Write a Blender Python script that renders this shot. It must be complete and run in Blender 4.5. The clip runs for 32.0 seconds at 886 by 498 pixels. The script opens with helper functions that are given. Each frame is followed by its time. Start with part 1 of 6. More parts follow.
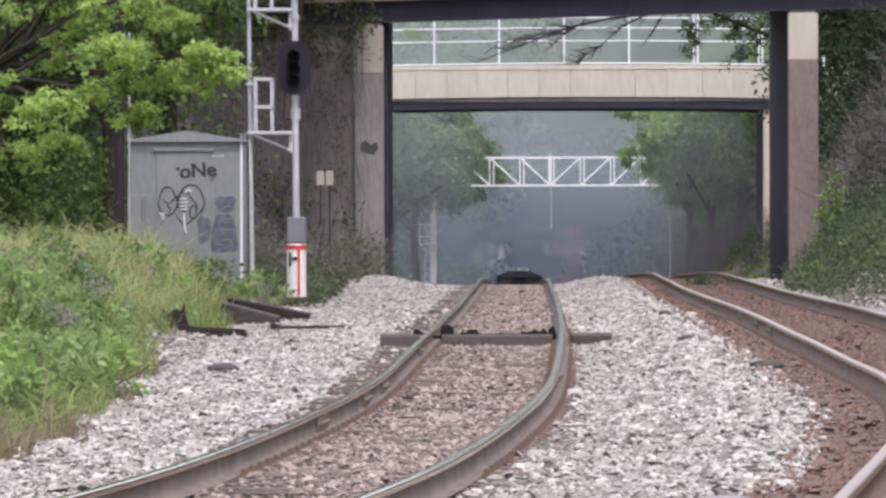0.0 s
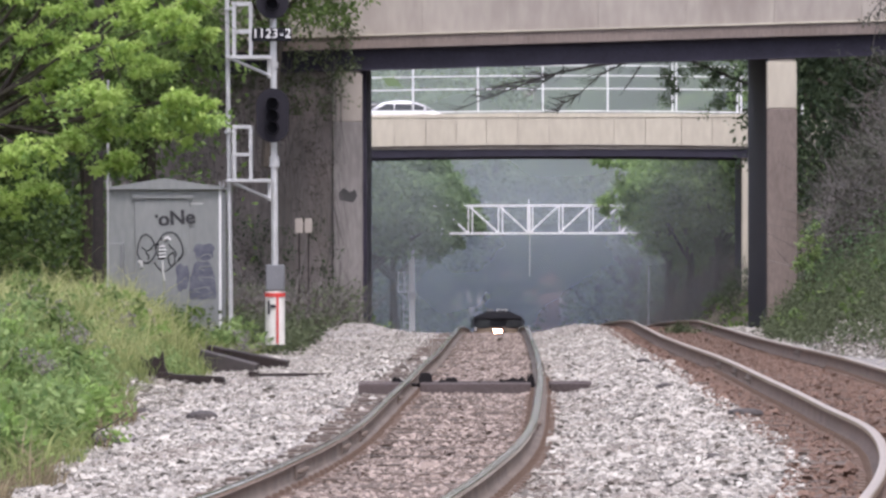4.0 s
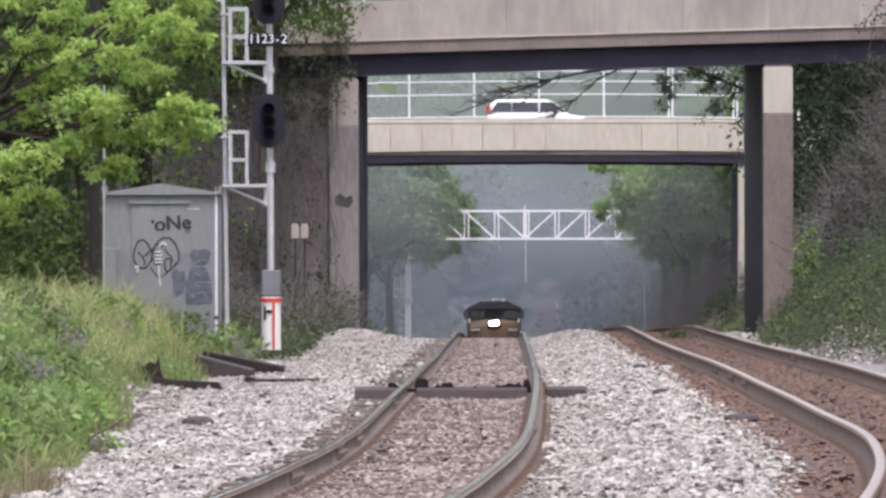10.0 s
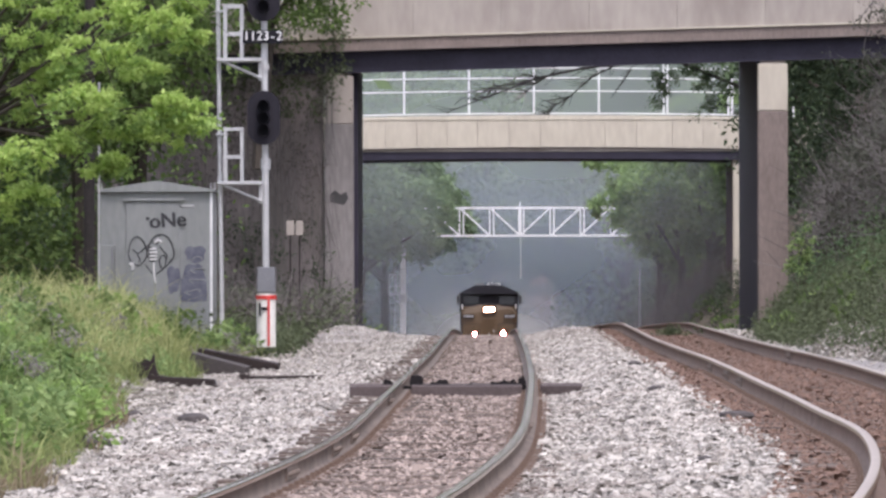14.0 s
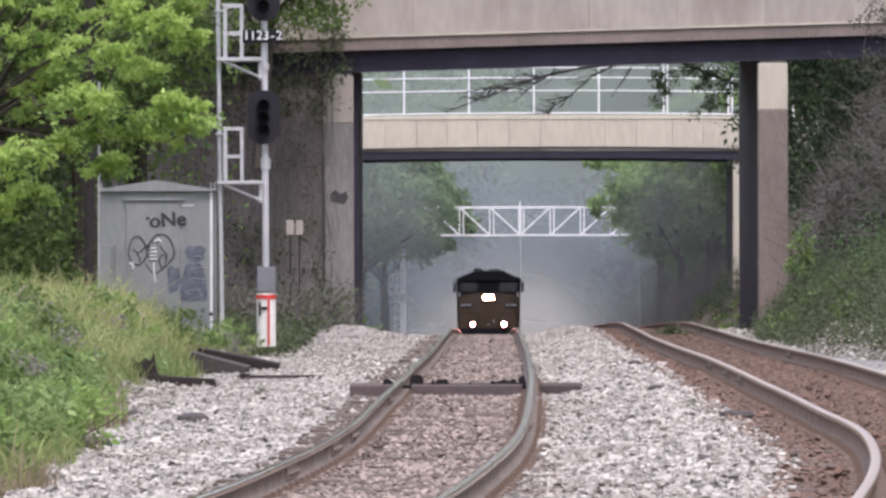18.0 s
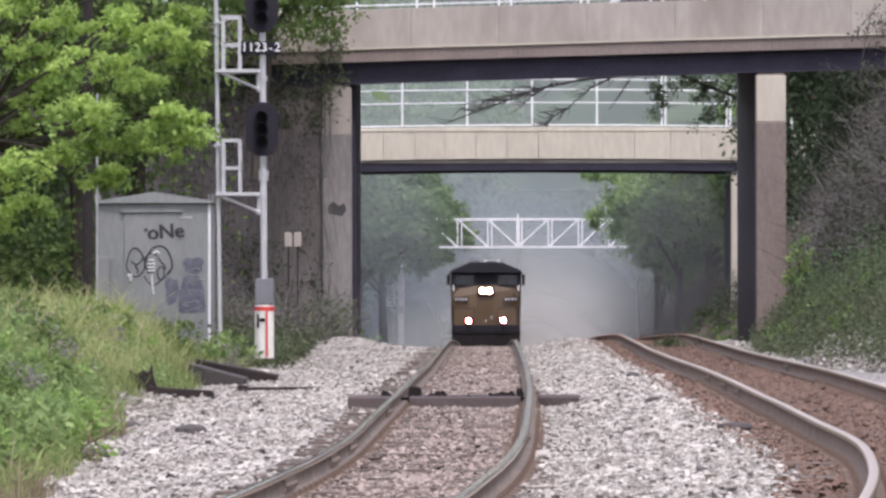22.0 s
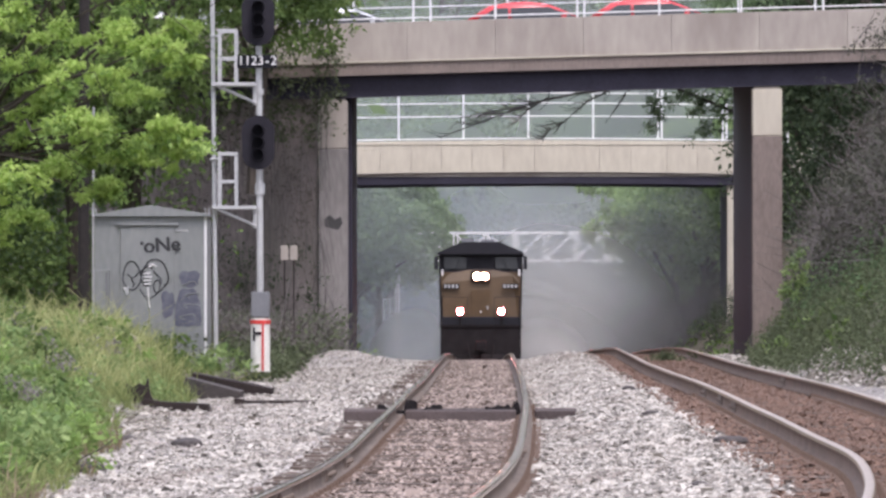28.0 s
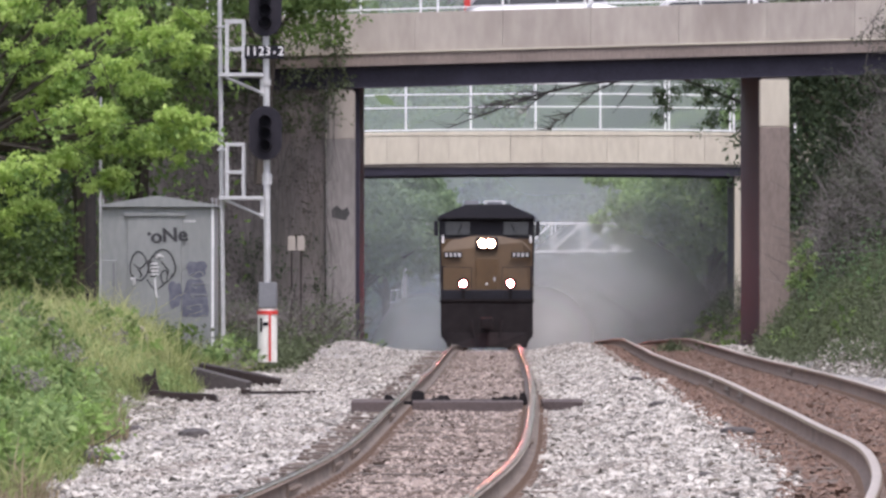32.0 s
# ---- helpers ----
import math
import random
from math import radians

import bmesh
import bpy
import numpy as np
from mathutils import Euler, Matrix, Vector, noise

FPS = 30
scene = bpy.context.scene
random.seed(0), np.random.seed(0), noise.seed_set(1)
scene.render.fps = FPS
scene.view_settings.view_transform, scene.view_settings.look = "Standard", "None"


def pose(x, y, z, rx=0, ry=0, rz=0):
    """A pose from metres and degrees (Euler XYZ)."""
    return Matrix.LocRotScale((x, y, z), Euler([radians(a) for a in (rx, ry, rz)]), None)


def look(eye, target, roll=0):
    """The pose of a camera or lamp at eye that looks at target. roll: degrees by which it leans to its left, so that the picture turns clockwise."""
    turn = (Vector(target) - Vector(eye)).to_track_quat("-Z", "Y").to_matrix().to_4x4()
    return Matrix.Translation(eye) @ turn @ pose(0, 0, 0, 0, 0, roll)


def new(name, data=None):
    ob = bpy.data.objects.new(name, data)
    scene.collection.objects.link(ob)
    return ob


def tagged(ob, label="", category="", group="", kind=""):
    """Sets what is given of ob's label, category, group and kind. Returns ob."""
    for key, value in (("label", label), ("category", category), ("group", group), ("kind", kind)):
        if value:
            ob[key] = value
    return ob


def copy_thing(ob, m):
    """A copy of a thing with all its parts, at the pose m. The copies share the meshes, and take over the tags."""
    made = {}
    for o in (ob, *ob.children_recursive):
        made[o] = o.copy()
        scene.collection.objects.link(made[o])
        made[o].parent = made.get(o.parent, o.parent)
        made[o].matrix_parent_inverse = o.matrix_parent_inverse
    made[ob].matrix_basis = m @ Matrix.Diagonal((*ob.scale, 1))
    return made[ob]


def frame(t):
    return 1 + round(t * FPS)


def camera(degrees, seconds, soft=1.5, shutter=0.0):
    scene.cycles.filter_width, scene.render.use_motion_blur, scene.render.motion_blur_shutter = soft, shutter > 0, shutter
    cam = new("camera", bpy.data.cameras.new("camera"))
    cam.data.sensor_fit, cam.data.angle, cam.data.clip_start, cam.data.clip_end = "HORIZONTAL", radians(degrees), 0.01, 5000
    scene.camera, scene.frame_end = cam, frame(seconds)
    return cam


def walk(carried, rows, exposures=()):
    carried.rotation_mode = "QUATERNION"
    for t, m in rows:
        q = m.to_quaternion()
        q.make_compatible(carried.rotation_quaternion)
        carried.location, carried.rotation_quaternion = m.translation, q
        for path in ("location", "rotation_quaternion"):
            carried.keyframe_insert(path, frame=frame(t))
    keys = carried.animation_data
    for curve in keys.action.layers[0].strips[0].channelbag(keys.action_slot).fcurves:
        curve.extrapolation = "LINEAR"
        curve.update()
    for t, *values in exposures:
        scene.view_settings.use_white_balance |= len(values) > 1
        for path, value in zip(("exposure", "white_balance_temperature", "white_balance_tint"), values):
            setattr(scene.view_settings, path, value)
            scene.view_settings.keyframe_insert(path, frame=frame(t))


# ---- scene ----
# ---- camera: one long lens on a tripod beside the tracks, panned and tilted a little ----
cam = camera(8.966, 32.0, soft=2.8)
EYE = 1.45
TURNS = (  # seconds, yaw, pitch, roll in degrees
    (0, 0.2930, -0.3617, 0.162),
    (0.5, 0.2930, -0.3617, 0.159),
    (1, 0.1861, -0.3605, 0.153),
    (1.5, 0.2666, -0.2878, 0.143),
    (2, 0.1231, 0.0448, 0.130),
    (2.5, 0.1260, 0.0542, 0.120),
    (3, 0.0977, 0.0887, 0.109),
    (3.5, 0.0765, 0.1340, 0.104),
    (5.5, 0.0894, 0.0598, 0.102),
    (6, 0.0974, 0.0633, 0.100),
    (6.5, 0.0647, 0.1072, 0.102),
    (7, 0.0392, 0.1237, 0.106),
    (7.5, 0.0283, 0.1061, 0.111),
    (8, 0.0305, 0.1075, 0.116),
    (8.5, 0.0656, 0.0693, 0.119),
    (9, 0.0472, 0.0926, 0.115),
    (9.5, 0.0726, 0.1005, 0.107),
    (10, 0.0375, 0.1773, 0.100),
    (10.5, -0.0105, 0.2298, 0.095),
    (11, -0.0058, 0.2122, 0.095),
    (11.5, -0.0171, 0.2310, 0.102),
    (12, -0.0087, 0.2128, 0.105),
    (12.5, -0.0056, 0.1787, 0.110),
    (13, 0.0178, 0.1386, 0.116),
    (13.5, -0.0046, 0.1069, 0.113),
    (14, -0.0133, 0.1463, 0.115),
    (14.5, -0.0095, 0.1602, 0.117),
    (16.5, -0.0149, 0.1778, 0.118),
    (17, -0.0171, 0.1814, 0.126),
    (17.5, 0.0013, 0.1550, 0.129),
    (18, -0.0132, 0.1410, 0.129),
    (18.5, 0.0020, 0.1472, 0.129),
    (19, -0.0045, 0.2065, 0.126),
    (19.5, -0.0062, 0.1891, 0.121),
    (20, -0.0150, 0.1658, 0.114),
    (20.5, -0.0173, 0.1675, 0.106),
    (21, 0.0105, 0.2041, 0.101),
    (21.5, 0.0025, 0.2474, 0.098),
    (22, -0.0325, 0.2615, 0.100),
    (22.5, -0.0158, 0.2136, 0.108),
    (23, 0.0266, 0.1778, 0.115),
    (23.5, 0.0491, 0.2024, 0.122),
    (24, 0.0919, 0.2447, 0.126),
    (24.5, 0.0636, 0.2465, 0.119),
    (25, 0.0148, 0.1883, 0.106),
    (25.5, -0.0260, 0.2115, 0.089),
    (27.5, -0.0100, 0.2186, 0.068),
    (28, -0.0715, 0.3985, 0.051),
    (28.5, -0.1334, 0.4497, 0.043),
    (29, -0.1064, 0.3652, 0.044),
    (29.5, -0.0736, 0.2968, 0.050),
    (30, -0.0315, 0.2828, 0.054),
    (30.5, -0.0070, 0.3664, 0.050),
    (31, 0.0272, 0.3910, 0.037),
    (31.5, 0.0016, 0.3801, 0.023),
    (32, 0.0008, 0.3036, 0.016),
)
walk(cam, [(t, pose(0, 0, EYE, 90 + p, r, y)) for t, y, p, r in TURNS], exposures=[(0.0, 0.22, 6180, 20), (32.0, 0.22, 6180, 20)])

# ---- light: bright overcast day ----
world = bpy.data.worlds.new("overcast_sky")
scene.world = world
world.use_nodes = True
wn, wl = world.node_tree.nodes, world.node_tree.links
sky = wn.new("ShaderNodeTexSky")
sky.sky_type, sky.sun_disc = "NISHITA", False
sky.sun_elevation, sky.sun_rotation = radians(58), radians(157)
sky.air_density, sky.dust_density, sky.ozone_density = 1.0, 4.0, 1.0
soften = wn.new("ShaderNodeMixRGB")
soften.inputs[0].default_value = 0.65
soften.inputs[2].default_value = (7.0, 7.2, 7.6, 1)
wl.new(sky.outputs[0], soften.inputs[1])
wl.new(soften.outputs[0], wn["Background"].inputs[0])
wn["Background"].inputs[1].default_value = 0.225
sun = new("sun", bpy.data.lights.new("sun", "SUN"))
sun.data.energy, sun.data.angle, sun.data.color = 2.0, radians(14), (1.0, 0.95, 0.87)
sun.matrix_world = look((0, 0, 60), (-13, 30, 0))


# ---- materials ----
def mat(name, a, b, scale=6.0, rough=0.85, metal=0.0, bump=0.25, fine=40.0, island=0.0, per_object=0.0, stain=None, stain_amount=0.4, streak=1.0, spec=0.5):
    """Noise at two scales between the colours a and b, with bump, and a third colour as stains."""
    m = bpy.data.materials.new(name)
    m.use_nodes = True
    n, l = m.node_tree.nodes, m.node_tree.links
    p = n["Principled BSDF"]
    p.inputs["Roughness"].default_value, p.inputs["Metallic"].default_value = rough, metal
    p.inputs["Specular IOR Level"].default_value = spec
    co = n.new("ShaderNodeTexCoord")
    mp = n.new("ShaderNodeMapping")
    mp.inputs["Scale"].default_value = (1, 1, 1 / streak)
    l.new(co.outputs["Object"], mp.inputs[0])
    big, small = n.new("ShaderNodeTexNoise"), n.new("ShaderNodeTexNoise")
    big.inputs["Scale"].default_value, small.inputs["Scale"].default_value = scale, fine
    big.inputs["Detail"].default_value, small.inputs["Detail"].default_value = 4, 6
    for t in (big, small):
        l.new(mp.outputs[0], t.inputs["Vector"])
    add = n.new("ShaderNodeMath")
    add.operation = "MULTIPLY_ADD"
    add.inputs[1].default_value = 0.5
    l.new(small.outputs["Fac"], add.inputs[0])
    half = n.new("ShaderNodeMath")
    half.operation = "MULTIPLY"
    half.inputs[1].default_value = 0.5
    l.new(big.outputs["Fac"], half.inputs[0])
    l.new(half.outputs[0], add.inputs[2])
    value = add.outputs[0]
    if island or per_object:
        src = n.new("ShaderNodeNewGeometry").outputs["Random Per Island"] if island else n.new("ShaderNodeObjectInfo").outputs["Random"]
        mix = n.new("ShaderNodeMix")
        mix.inputs[0].default_value = island or per_object
        l.new(value, mix.inputs[2])
        l.new(src, mix.inputs[3])
        value = mix.outputs[0]
    ramp = n.new("ShaderNodeValToRGB")
    ramp.color_ramp.elements[0].position, ramp.color_ramp.elements[1].position = (0.34, 0.68) if not island else (0.1, 0.9)
    ramp.color_ramp.elements[0].color, ramp.color_ramp.elements[1].color = (*a, 1), (*b, 1)
    l.new(value, ramp.inputs[0])
    colour = ramp.outputs[0]
    if stain:
        st = n.new("ShaderNodeTexNoise")
        st.inputs["Scale"].default_value, st.inputs["Detail"].default_value = scale * 0.6, 5
        l.new(mp.outputs[0], st.inputs["Vector"])
        sr = n.new("ShaderNodeValToRGB")
        sr.color_ramp.elements[0].position, sr.color_ramp.elements[1].position = 0.5, 0.72
        sr.color_ramp.elements[1].color = (stain_amount,) * 3 + (1,)
        l.new(st.outputs["Fac"], sr.inputs[0])
        sm = n.new("ShaderNodeMixRGB")
        sm.inputs[2].default_value = (*stain, 1)
        l.new(sr.outputs[0], sm.inputs[0])
        l.new(colour, sm.inputs[1])
        colour = sm.outputs[0]
    l.new(colour, p.inputs["Base Color"])
    if bump:
        bn = n.new("ShaderNodeBump")
        bn.inputs["Strength"].default_value, bn.inputs["Distance"].default_value = bump, 0.02
        l.new(small.outputs["Fac"], bn.inputs["Height"])
        l.new(bn.outputs[0], p.inputs["Normal"])
    return m


def leaf_mat(name, a, b, glow=0.35, patch=0.5):
    """Leaves: diffuse and translucent, each leaf its own shade, with larger patches of lighter and darker growth."""
    m = mat(name, a, b, scale=patch, rough=0.75, bump=0, fine=9.0, island=0.55, spec=0.12)
    n, l = m.node_tree.nodes, m.node_tree.links
    p, out = n["Principled BSDF"], n["Material Output"]
    tr, mix = n.new("ShaderNodeBsdfTranslucent"), n.new("ShaderNodeMixShader")
    src = p.inputs["Base Color"].links[0].from_socket
    l.new(src, tr.inputs[0])
    mix.inputs[0].default_value = glow
    l.new(p.outputs[0], mix.inputs[1])
    l.new(tr.outputs[0], mix.inputs[2])
    l.new(mix.outputs[0], out.inputs[0])
    return m


def glow_mat(name, colour, strength):
    m = bpy.data.materials.new(name)
    m.use_nodes = True
    p = m.node_tree.nodes["Principled BSDF"]
    p.inputs["Base Color"].default_value = (*colour, 1)
    p.inputs["Emission Color"].default_value, p.inputs["Emission Strength"].default_value = (*colour, 1), strength
    return m


def smoke_mat(name, colour, density, scale, rim=0.35):
    """Thin smoke, also the distance haze sheets: mostly clear, denser in drifting patches, thinning out to the rim of
    its puff.
    """
    m = bpy.data.materials.new(name)
    m.use_nodes = True
    n, l = m.node_tree.nodes, m.node_tree.links
    n.remove(n["Principled BSDF"])
    dif, tl, half = n.new("ShaderNodeBsdfDiffuse"), n.new("ShaderNodeBsdfTranslucent"), n.new("ShaderNodeMixShader")
    dif.inputs[0].default_value = tl.inputs[0].default_value = (*colour, 1)
    half.inputs[0].default_value = 0.5
    l.new(dif.outputs[0], half.inputs[1])
    l.new(tl.outputs[0], half.inputs[2])
    co, grad, noi = n.new("ShaderNodeTexCoord"), n.new("ShaderNodeTexGradient"), n.new("ShaderNodeTexNoise")
    grad.gradient_type = "QUADRATIC_SPHERE"
    flat = n.new("ShaderNodeVectorMath")
    flat.operation = "MULTIPLY"
    flat.inputs[1].default_value = (1, 0, 1)
    l.new(co.outputs["Object"], flat.inputs[0])
    l.new(flat.outputs[0], grad.inputs[0])
    noi.inputs["Scale"].default_value, noi.inputs["Detail"].default_value = scale, 4
    l.new(co.outputs["Object"], noi.inputs["Vector"])
    mr = n.new("ShaderNodeMapRange")
    mr.inputs[1].default_value, mr.inputs[2].default_value = 0.25, 0.75
    mr.inputs[3].default_value, mr.inputs[4].default_value = 0.75 * density, 1.12 * density
    l.new(noi.outputs["Fac"], mr.inputs[0])
    soft = n.new("ShaderNodeMapRange")
    soft.interpolation_type = "SMOOTHSTEP"
    soft.inputs[1].default_value, soft.inputs[2].default_value = 0.0, rim
    l.new(grad.outputs["Fac"], soft.inputs[0])
    mul = n.new("ShaderNodeMath")
    mul.operation, mul.use_clamp = "MULTIPLY", True
    l.new(soft.outputs[0], mul.inputs[0])
    l.new(mr.outputs[0], mul.inputs[1])
    clear, mix = n.new("ShaderNodeBsdfTransparent"), n.new("ShaderNodeMixShader")
    l.new(mul.outputs[0], mix.inputs[0])
    l.new(clear.outputs[0], mix.inputs[1])
    l.new(half.outputs[0], mix.inputs[2])
    l.new(mix.outputs[0], n["Material Output"].inputs[0])
    return m


M_SOIL = mat("soil", (0.055, 0.045, 0.03), (0.13, 0.11, 0.075), 0.6, 0.95, bump=0.6, fine=14)
M_BED = mat("ballast_bed", (0.16, 0.145, 0.135), (0.44, 0.41, 0.39), 3.0, 0.95, bump=0.8, fine=26)
M_BED_RUST = mat("rusty_bed", (0.1, 0.066, 0.052), (0.2, 0.135, 0.105), 2.0, 0.95, bump=0.8, fine=26)
M_STONE = mat("ballast_stone", (0.09, 0.081, 0.073), (0.62, 0.582, 0.525), 0.9, 0.9, bump=0.3, fine=60, island=0.66, stain=(0.2, 0.155, 0.13), stain_amount=0.55)
M_STONE_BROWN = mat("ballast_stone_brown", (0.12, 0.09, 0.075), (0.46, 0.378, 0.33), 1.1, 0.9, bump=0.3, fine=60, island=0.72)
M_STONE_RUST = mat("ballast_stone_rust", (0.105, 0.066, 0.05), (0.225, 0.142, 0.106), 0.8, 0.9, bump=0.3, fine=60, island=0.5)
M_RAIL_SIDE = mat("rail_rust", (0.125, 0.097, 0.08), (0.25, 0.2, 0.166), 3, 0.75, bump=0.35, fine=50, stain=(0.06, 0.045, 0.04))
M_RAIL_RUSTY = mat("dark_rail_rust", (0.115, 0.076, 0.056), (0.205, 0.142, 0.11), 3, 0.8, bump=0.35, fine=50, stain=(0.06, 0.045, 0.04))
M_RAIL_HEAD = mat("rail_head_steel", (0.55, 0.43, 0.33), (0.68, 0.55, 0.44), 8, 0.115, metal=1.0, bump=0.06, fine=4)
M_RAIL_HEAD_DULL = mat("dull_rail_head_steel", (0.36, 0.26, 0.19), (0.48, 0.36, 0.27), 8, 0.36, metal=1.0, bump=0.08, fine=6)
M_TIE = mat("tie_wood", (0.055, 0.042, 0.034), (0.14, 0.105, 0.085), 3, 0.92, bump=0.6, fine=30, per_object=0.3)
M_PLANK = mat("weathered_plank", (0.055, 0.042, 0.041), (0.11, 0.086, 0.082), 2, 0.92, bump=0.5, fine=24, per_object=0.35)
M_TIE_DARK = mat("creosoted_plank", (0.035, 0.03, 0.03), (0.08, 0.068, 0.065), 3, 0.85, bump=0.5, fine=30)
M_CONCRETE = mat("weathered_concrete", (0.325, 0.288, 0.258), (0.44, 0.4, 0.352), 0.9, 0.9, bump=0.12, fine=5, stain=(0.215, 0.178, 0.16), stain_amount=0.85, streak=3.0, per_object=0.1)
M_CONCRETE_LIGHT = mat("pale_concrete", (0.48, 0.438, 0.36), (0.62, 0.575, 0.475), 0.5, 0.9, bump=0.1, fine=4, stain=(0.4, 0.355, 0.3), stain_amount=0.5, streak=3.0, per_object=0.12)
M_CONCRETE_BROWN = mat("brown_stained_concrete", (0.175, 0.141, 0.125), (0.275, 0.226, 0.2), 0.9, 0.9, bump=0.3, fine=16, streak=3)
M_PIER = mat("grey_pier_concrete", (0.18, 0.166, 0.16), (0.3, 0.28, 0.268), 1.1, 0.9, bump=0.3, fine=12, stain=(0.11, 0.1, 0.094), stain_amount=0.8, streak=4)
# stained wall concrete with the wall's shade put into its tone
M_WINGWALL = mat("shaded_stained_concrete", (0.2, 0.172, 0.164), (0.34, 0.3, 0.285), 0.5, 0.95, bump=0.5, fine=7, stain=(0.07, 0.07, 0.05), stain_amount=0.7, streak=2)
# dark girder paint; also puts under-deck shade into pier walls and soffits
M_GIRDER_AND_SHADE = mat("girder_steel_and_shade", (0.015, 0.013, 0.026), (0.034, 0.03, 0.052), 1.5, 0.7, bump=0.15, fine=20)
M_ASPHALT = mat("asphalt", (0.04, 0.04, 0.042), (0.075, 0.073, 0.072), 2, 0.9, bump=0.4, fine=60)
M_GALV = mat("galvanised_steel", (0.4, 0.41, 0.42), (0.56, 0.56, 0.56), 6, 0.5, metal=0.25, bump=0.05, fine=30)
M_WHITE_STEEL = mat("white_painted_steel", (0.68, 0.69, 0.7), (0.85, 0.85, 0.85), 3, 0.5, bump=0.05, fine=30)
M_MAST = mat("aluminium_paint", (0.45, 0.46, 0.47), (0.62, 0.62, 0.62), 4, 0.45, metal=0.3, bump=0.08, fine=30, stain=(0.3, 0.29, 0.28))
M_BLACK = mat("black_paint", (0.007, 0.007, 0.011), (0.015, 0.015, 0.021), 4, 0.7, bump=0.05, spec=0.2)
M_BACKING = mat("weathered_black_paint", (0.016, 0.015, 0.021), (0.03, 0.028, 0.036), 4, 0.8, bump=0.05, spec=0.2)
M_HOUSE = mat("grey_sheet_metal", (0.2, 0.213, 0.212), (0.272, 0.284, 0.28), 1.2, 0.6, bump=0.06, fine=12, stain=(0.27, 0.27, 0.26), streak=3)
M_BOX = mat("grey_box_metal", (0.13, 0.135, 0.15), (0.2, 0.205, 0.22), 4, 0.6, bump=0.06)
M_GRAFFITI = mat("black_spray_paint", (0.02, 0.02, 0.025), (0.05, 0.05, 0.055), 10, 0.7, bump=0)
M_GRAFFITI_BLUE = mat("faded_blue_spray_paint", (0.07, 0.075, 0.11), (0.17, 0.175, 0.21), 4, 0.7, bump=0, fine=14)
M_GRAFFITI_PALE = mat("white_spray_paint", (0.6, 0.6, 0.6), (0.72, 0.72, 0.72), 10, 0.7, bump=0)
M_DRUM = mat("white_drum_paint", (0.66, 0.65, 0.6), (0.84, 0.83, 0.79), 5, 0.5, bump=0.06, stain=(0.45, 0.4, 0.34))
M_RED = mat("red_tape", (0.5, 0.035, 0.03), (0.62, 0.06, 0.05), 8, 0.5, bump=0)
M_SIGN_WHITE = mat("white_numerals", (0.78, 0.78, 0.78), (0.85, 0.85, 0.85), 8, 0.5, bump=0)
M_RUST = mat("rusted_scrap_steel", (0.013, 0.008, 0.008), (0.03, 0.019, 0.017), 4, 0.85, bump=0.4)
M_BARK = mat("bark", (0.035, 0.028, 0.022), (0.09, 0.075, 0.06), 2.5, 0.95, bump=0.9, fine=14, streak=5)
M_DRY_WOOD = mat("bleached_dead_wood", (0.3, 0.26, 0.21), (0.48, 0.43, 0.36), 3, 0.9, bump=0.4, fine=20)
M_DEADWOOD = mat("dark_dead_wood", (0.012, 0.01, 0.01), (0.03, 0.025, 0.024), 2.5, 0.95, bump=0.5, fine=14)
M_TWIG = mat("bare_twigs", (0.075, 0.068, 0.066), (0.17, 0.155, 0.148), 1.5, 0.95, bump=0, island=0.5)
M_LEAF_BRIGHT = leaf_mat("spring_leaves", (0.25, 0.39, 0.085), (0.6, 0.74, 0.25), 0.52, 0.7)
M_LEAF_MID = leaf_mat("green_leaves", (0.055, 0.1, 0.03), (0.2, 0.28, 0.09), 0.4, 0.35)
M_LEAF_DARK = leaf_mat("deep_green_leaves", (0.065, 0.115, 0.06), (0.18, 0.26, 0.125), 0.42, 0.4)
M_LEAF_DULL = leaf_mat("dull_weeds", (0.058, 0.072, 0.043), (0.15, 0.18, 0.1), 0.34, 0.4)
# darker copy of the leaf green, shade put into the colour
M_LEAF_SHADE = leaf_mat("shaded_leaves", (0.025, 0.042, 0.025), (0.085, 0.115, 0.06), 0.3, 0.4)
M_BRUSH_GREEN = leaf_mat("grey_green_brush", (0.05, 0.054, 0.042), (0.115, 0.118, 0.092), 0.28, 0.5)
# two leaf greens for far trees, paled to carry haze in the colour
M_LEAF_GREY = leaf_mat("haze_greyed_leaves", (0.12, 0.175, 0.1), (0.24, 0.33, 0.17), 0.45, 0.15)
M_LEAF_FAR = leaf_mat("haze_paled_green_leaves", (0.14, 0.22, 0.09), (0.34, 0.47, 0.185), 0.48, 0.3)
M_BRUSH = leaf_mat("dry_brown_brush", (0.085, 0.077, 0.068), (0.175, 0.158, 0.138), 0.28, 0.5)
M_GRASS = leaf_mat("tall_grass", (0.1, 0.15, 0.05), (0.38, 0.42, 0.17), 0.45, 0.45)
M_GRASS_PALE = leaf_mat("seeding_grass", (0.26, 0.31, 0.11), (0.6, 0.6, 0.3), 0.5, 0.5)
M_GRASS_DEAD = leaf_mat("dead_grass", (0.14, 0.115, 0.075), (0.34, 0.28, 0.18), 0.35, 0.5)
M_DEAD_STALK = leaf_mat("grey_dead_weeds", (0.17, 0.155, 0.15), (0.36, 0.33, 0.32), 0.3, 0.6)
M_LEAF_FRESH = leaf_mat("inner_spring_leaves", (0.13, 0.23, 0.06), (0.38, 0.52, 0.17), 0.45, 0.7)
M_WEED = leaf_mat("weeds", (0.085, 0.16, 0.055), (0.37, 0.47, 0.19), 0.42, 0.9)
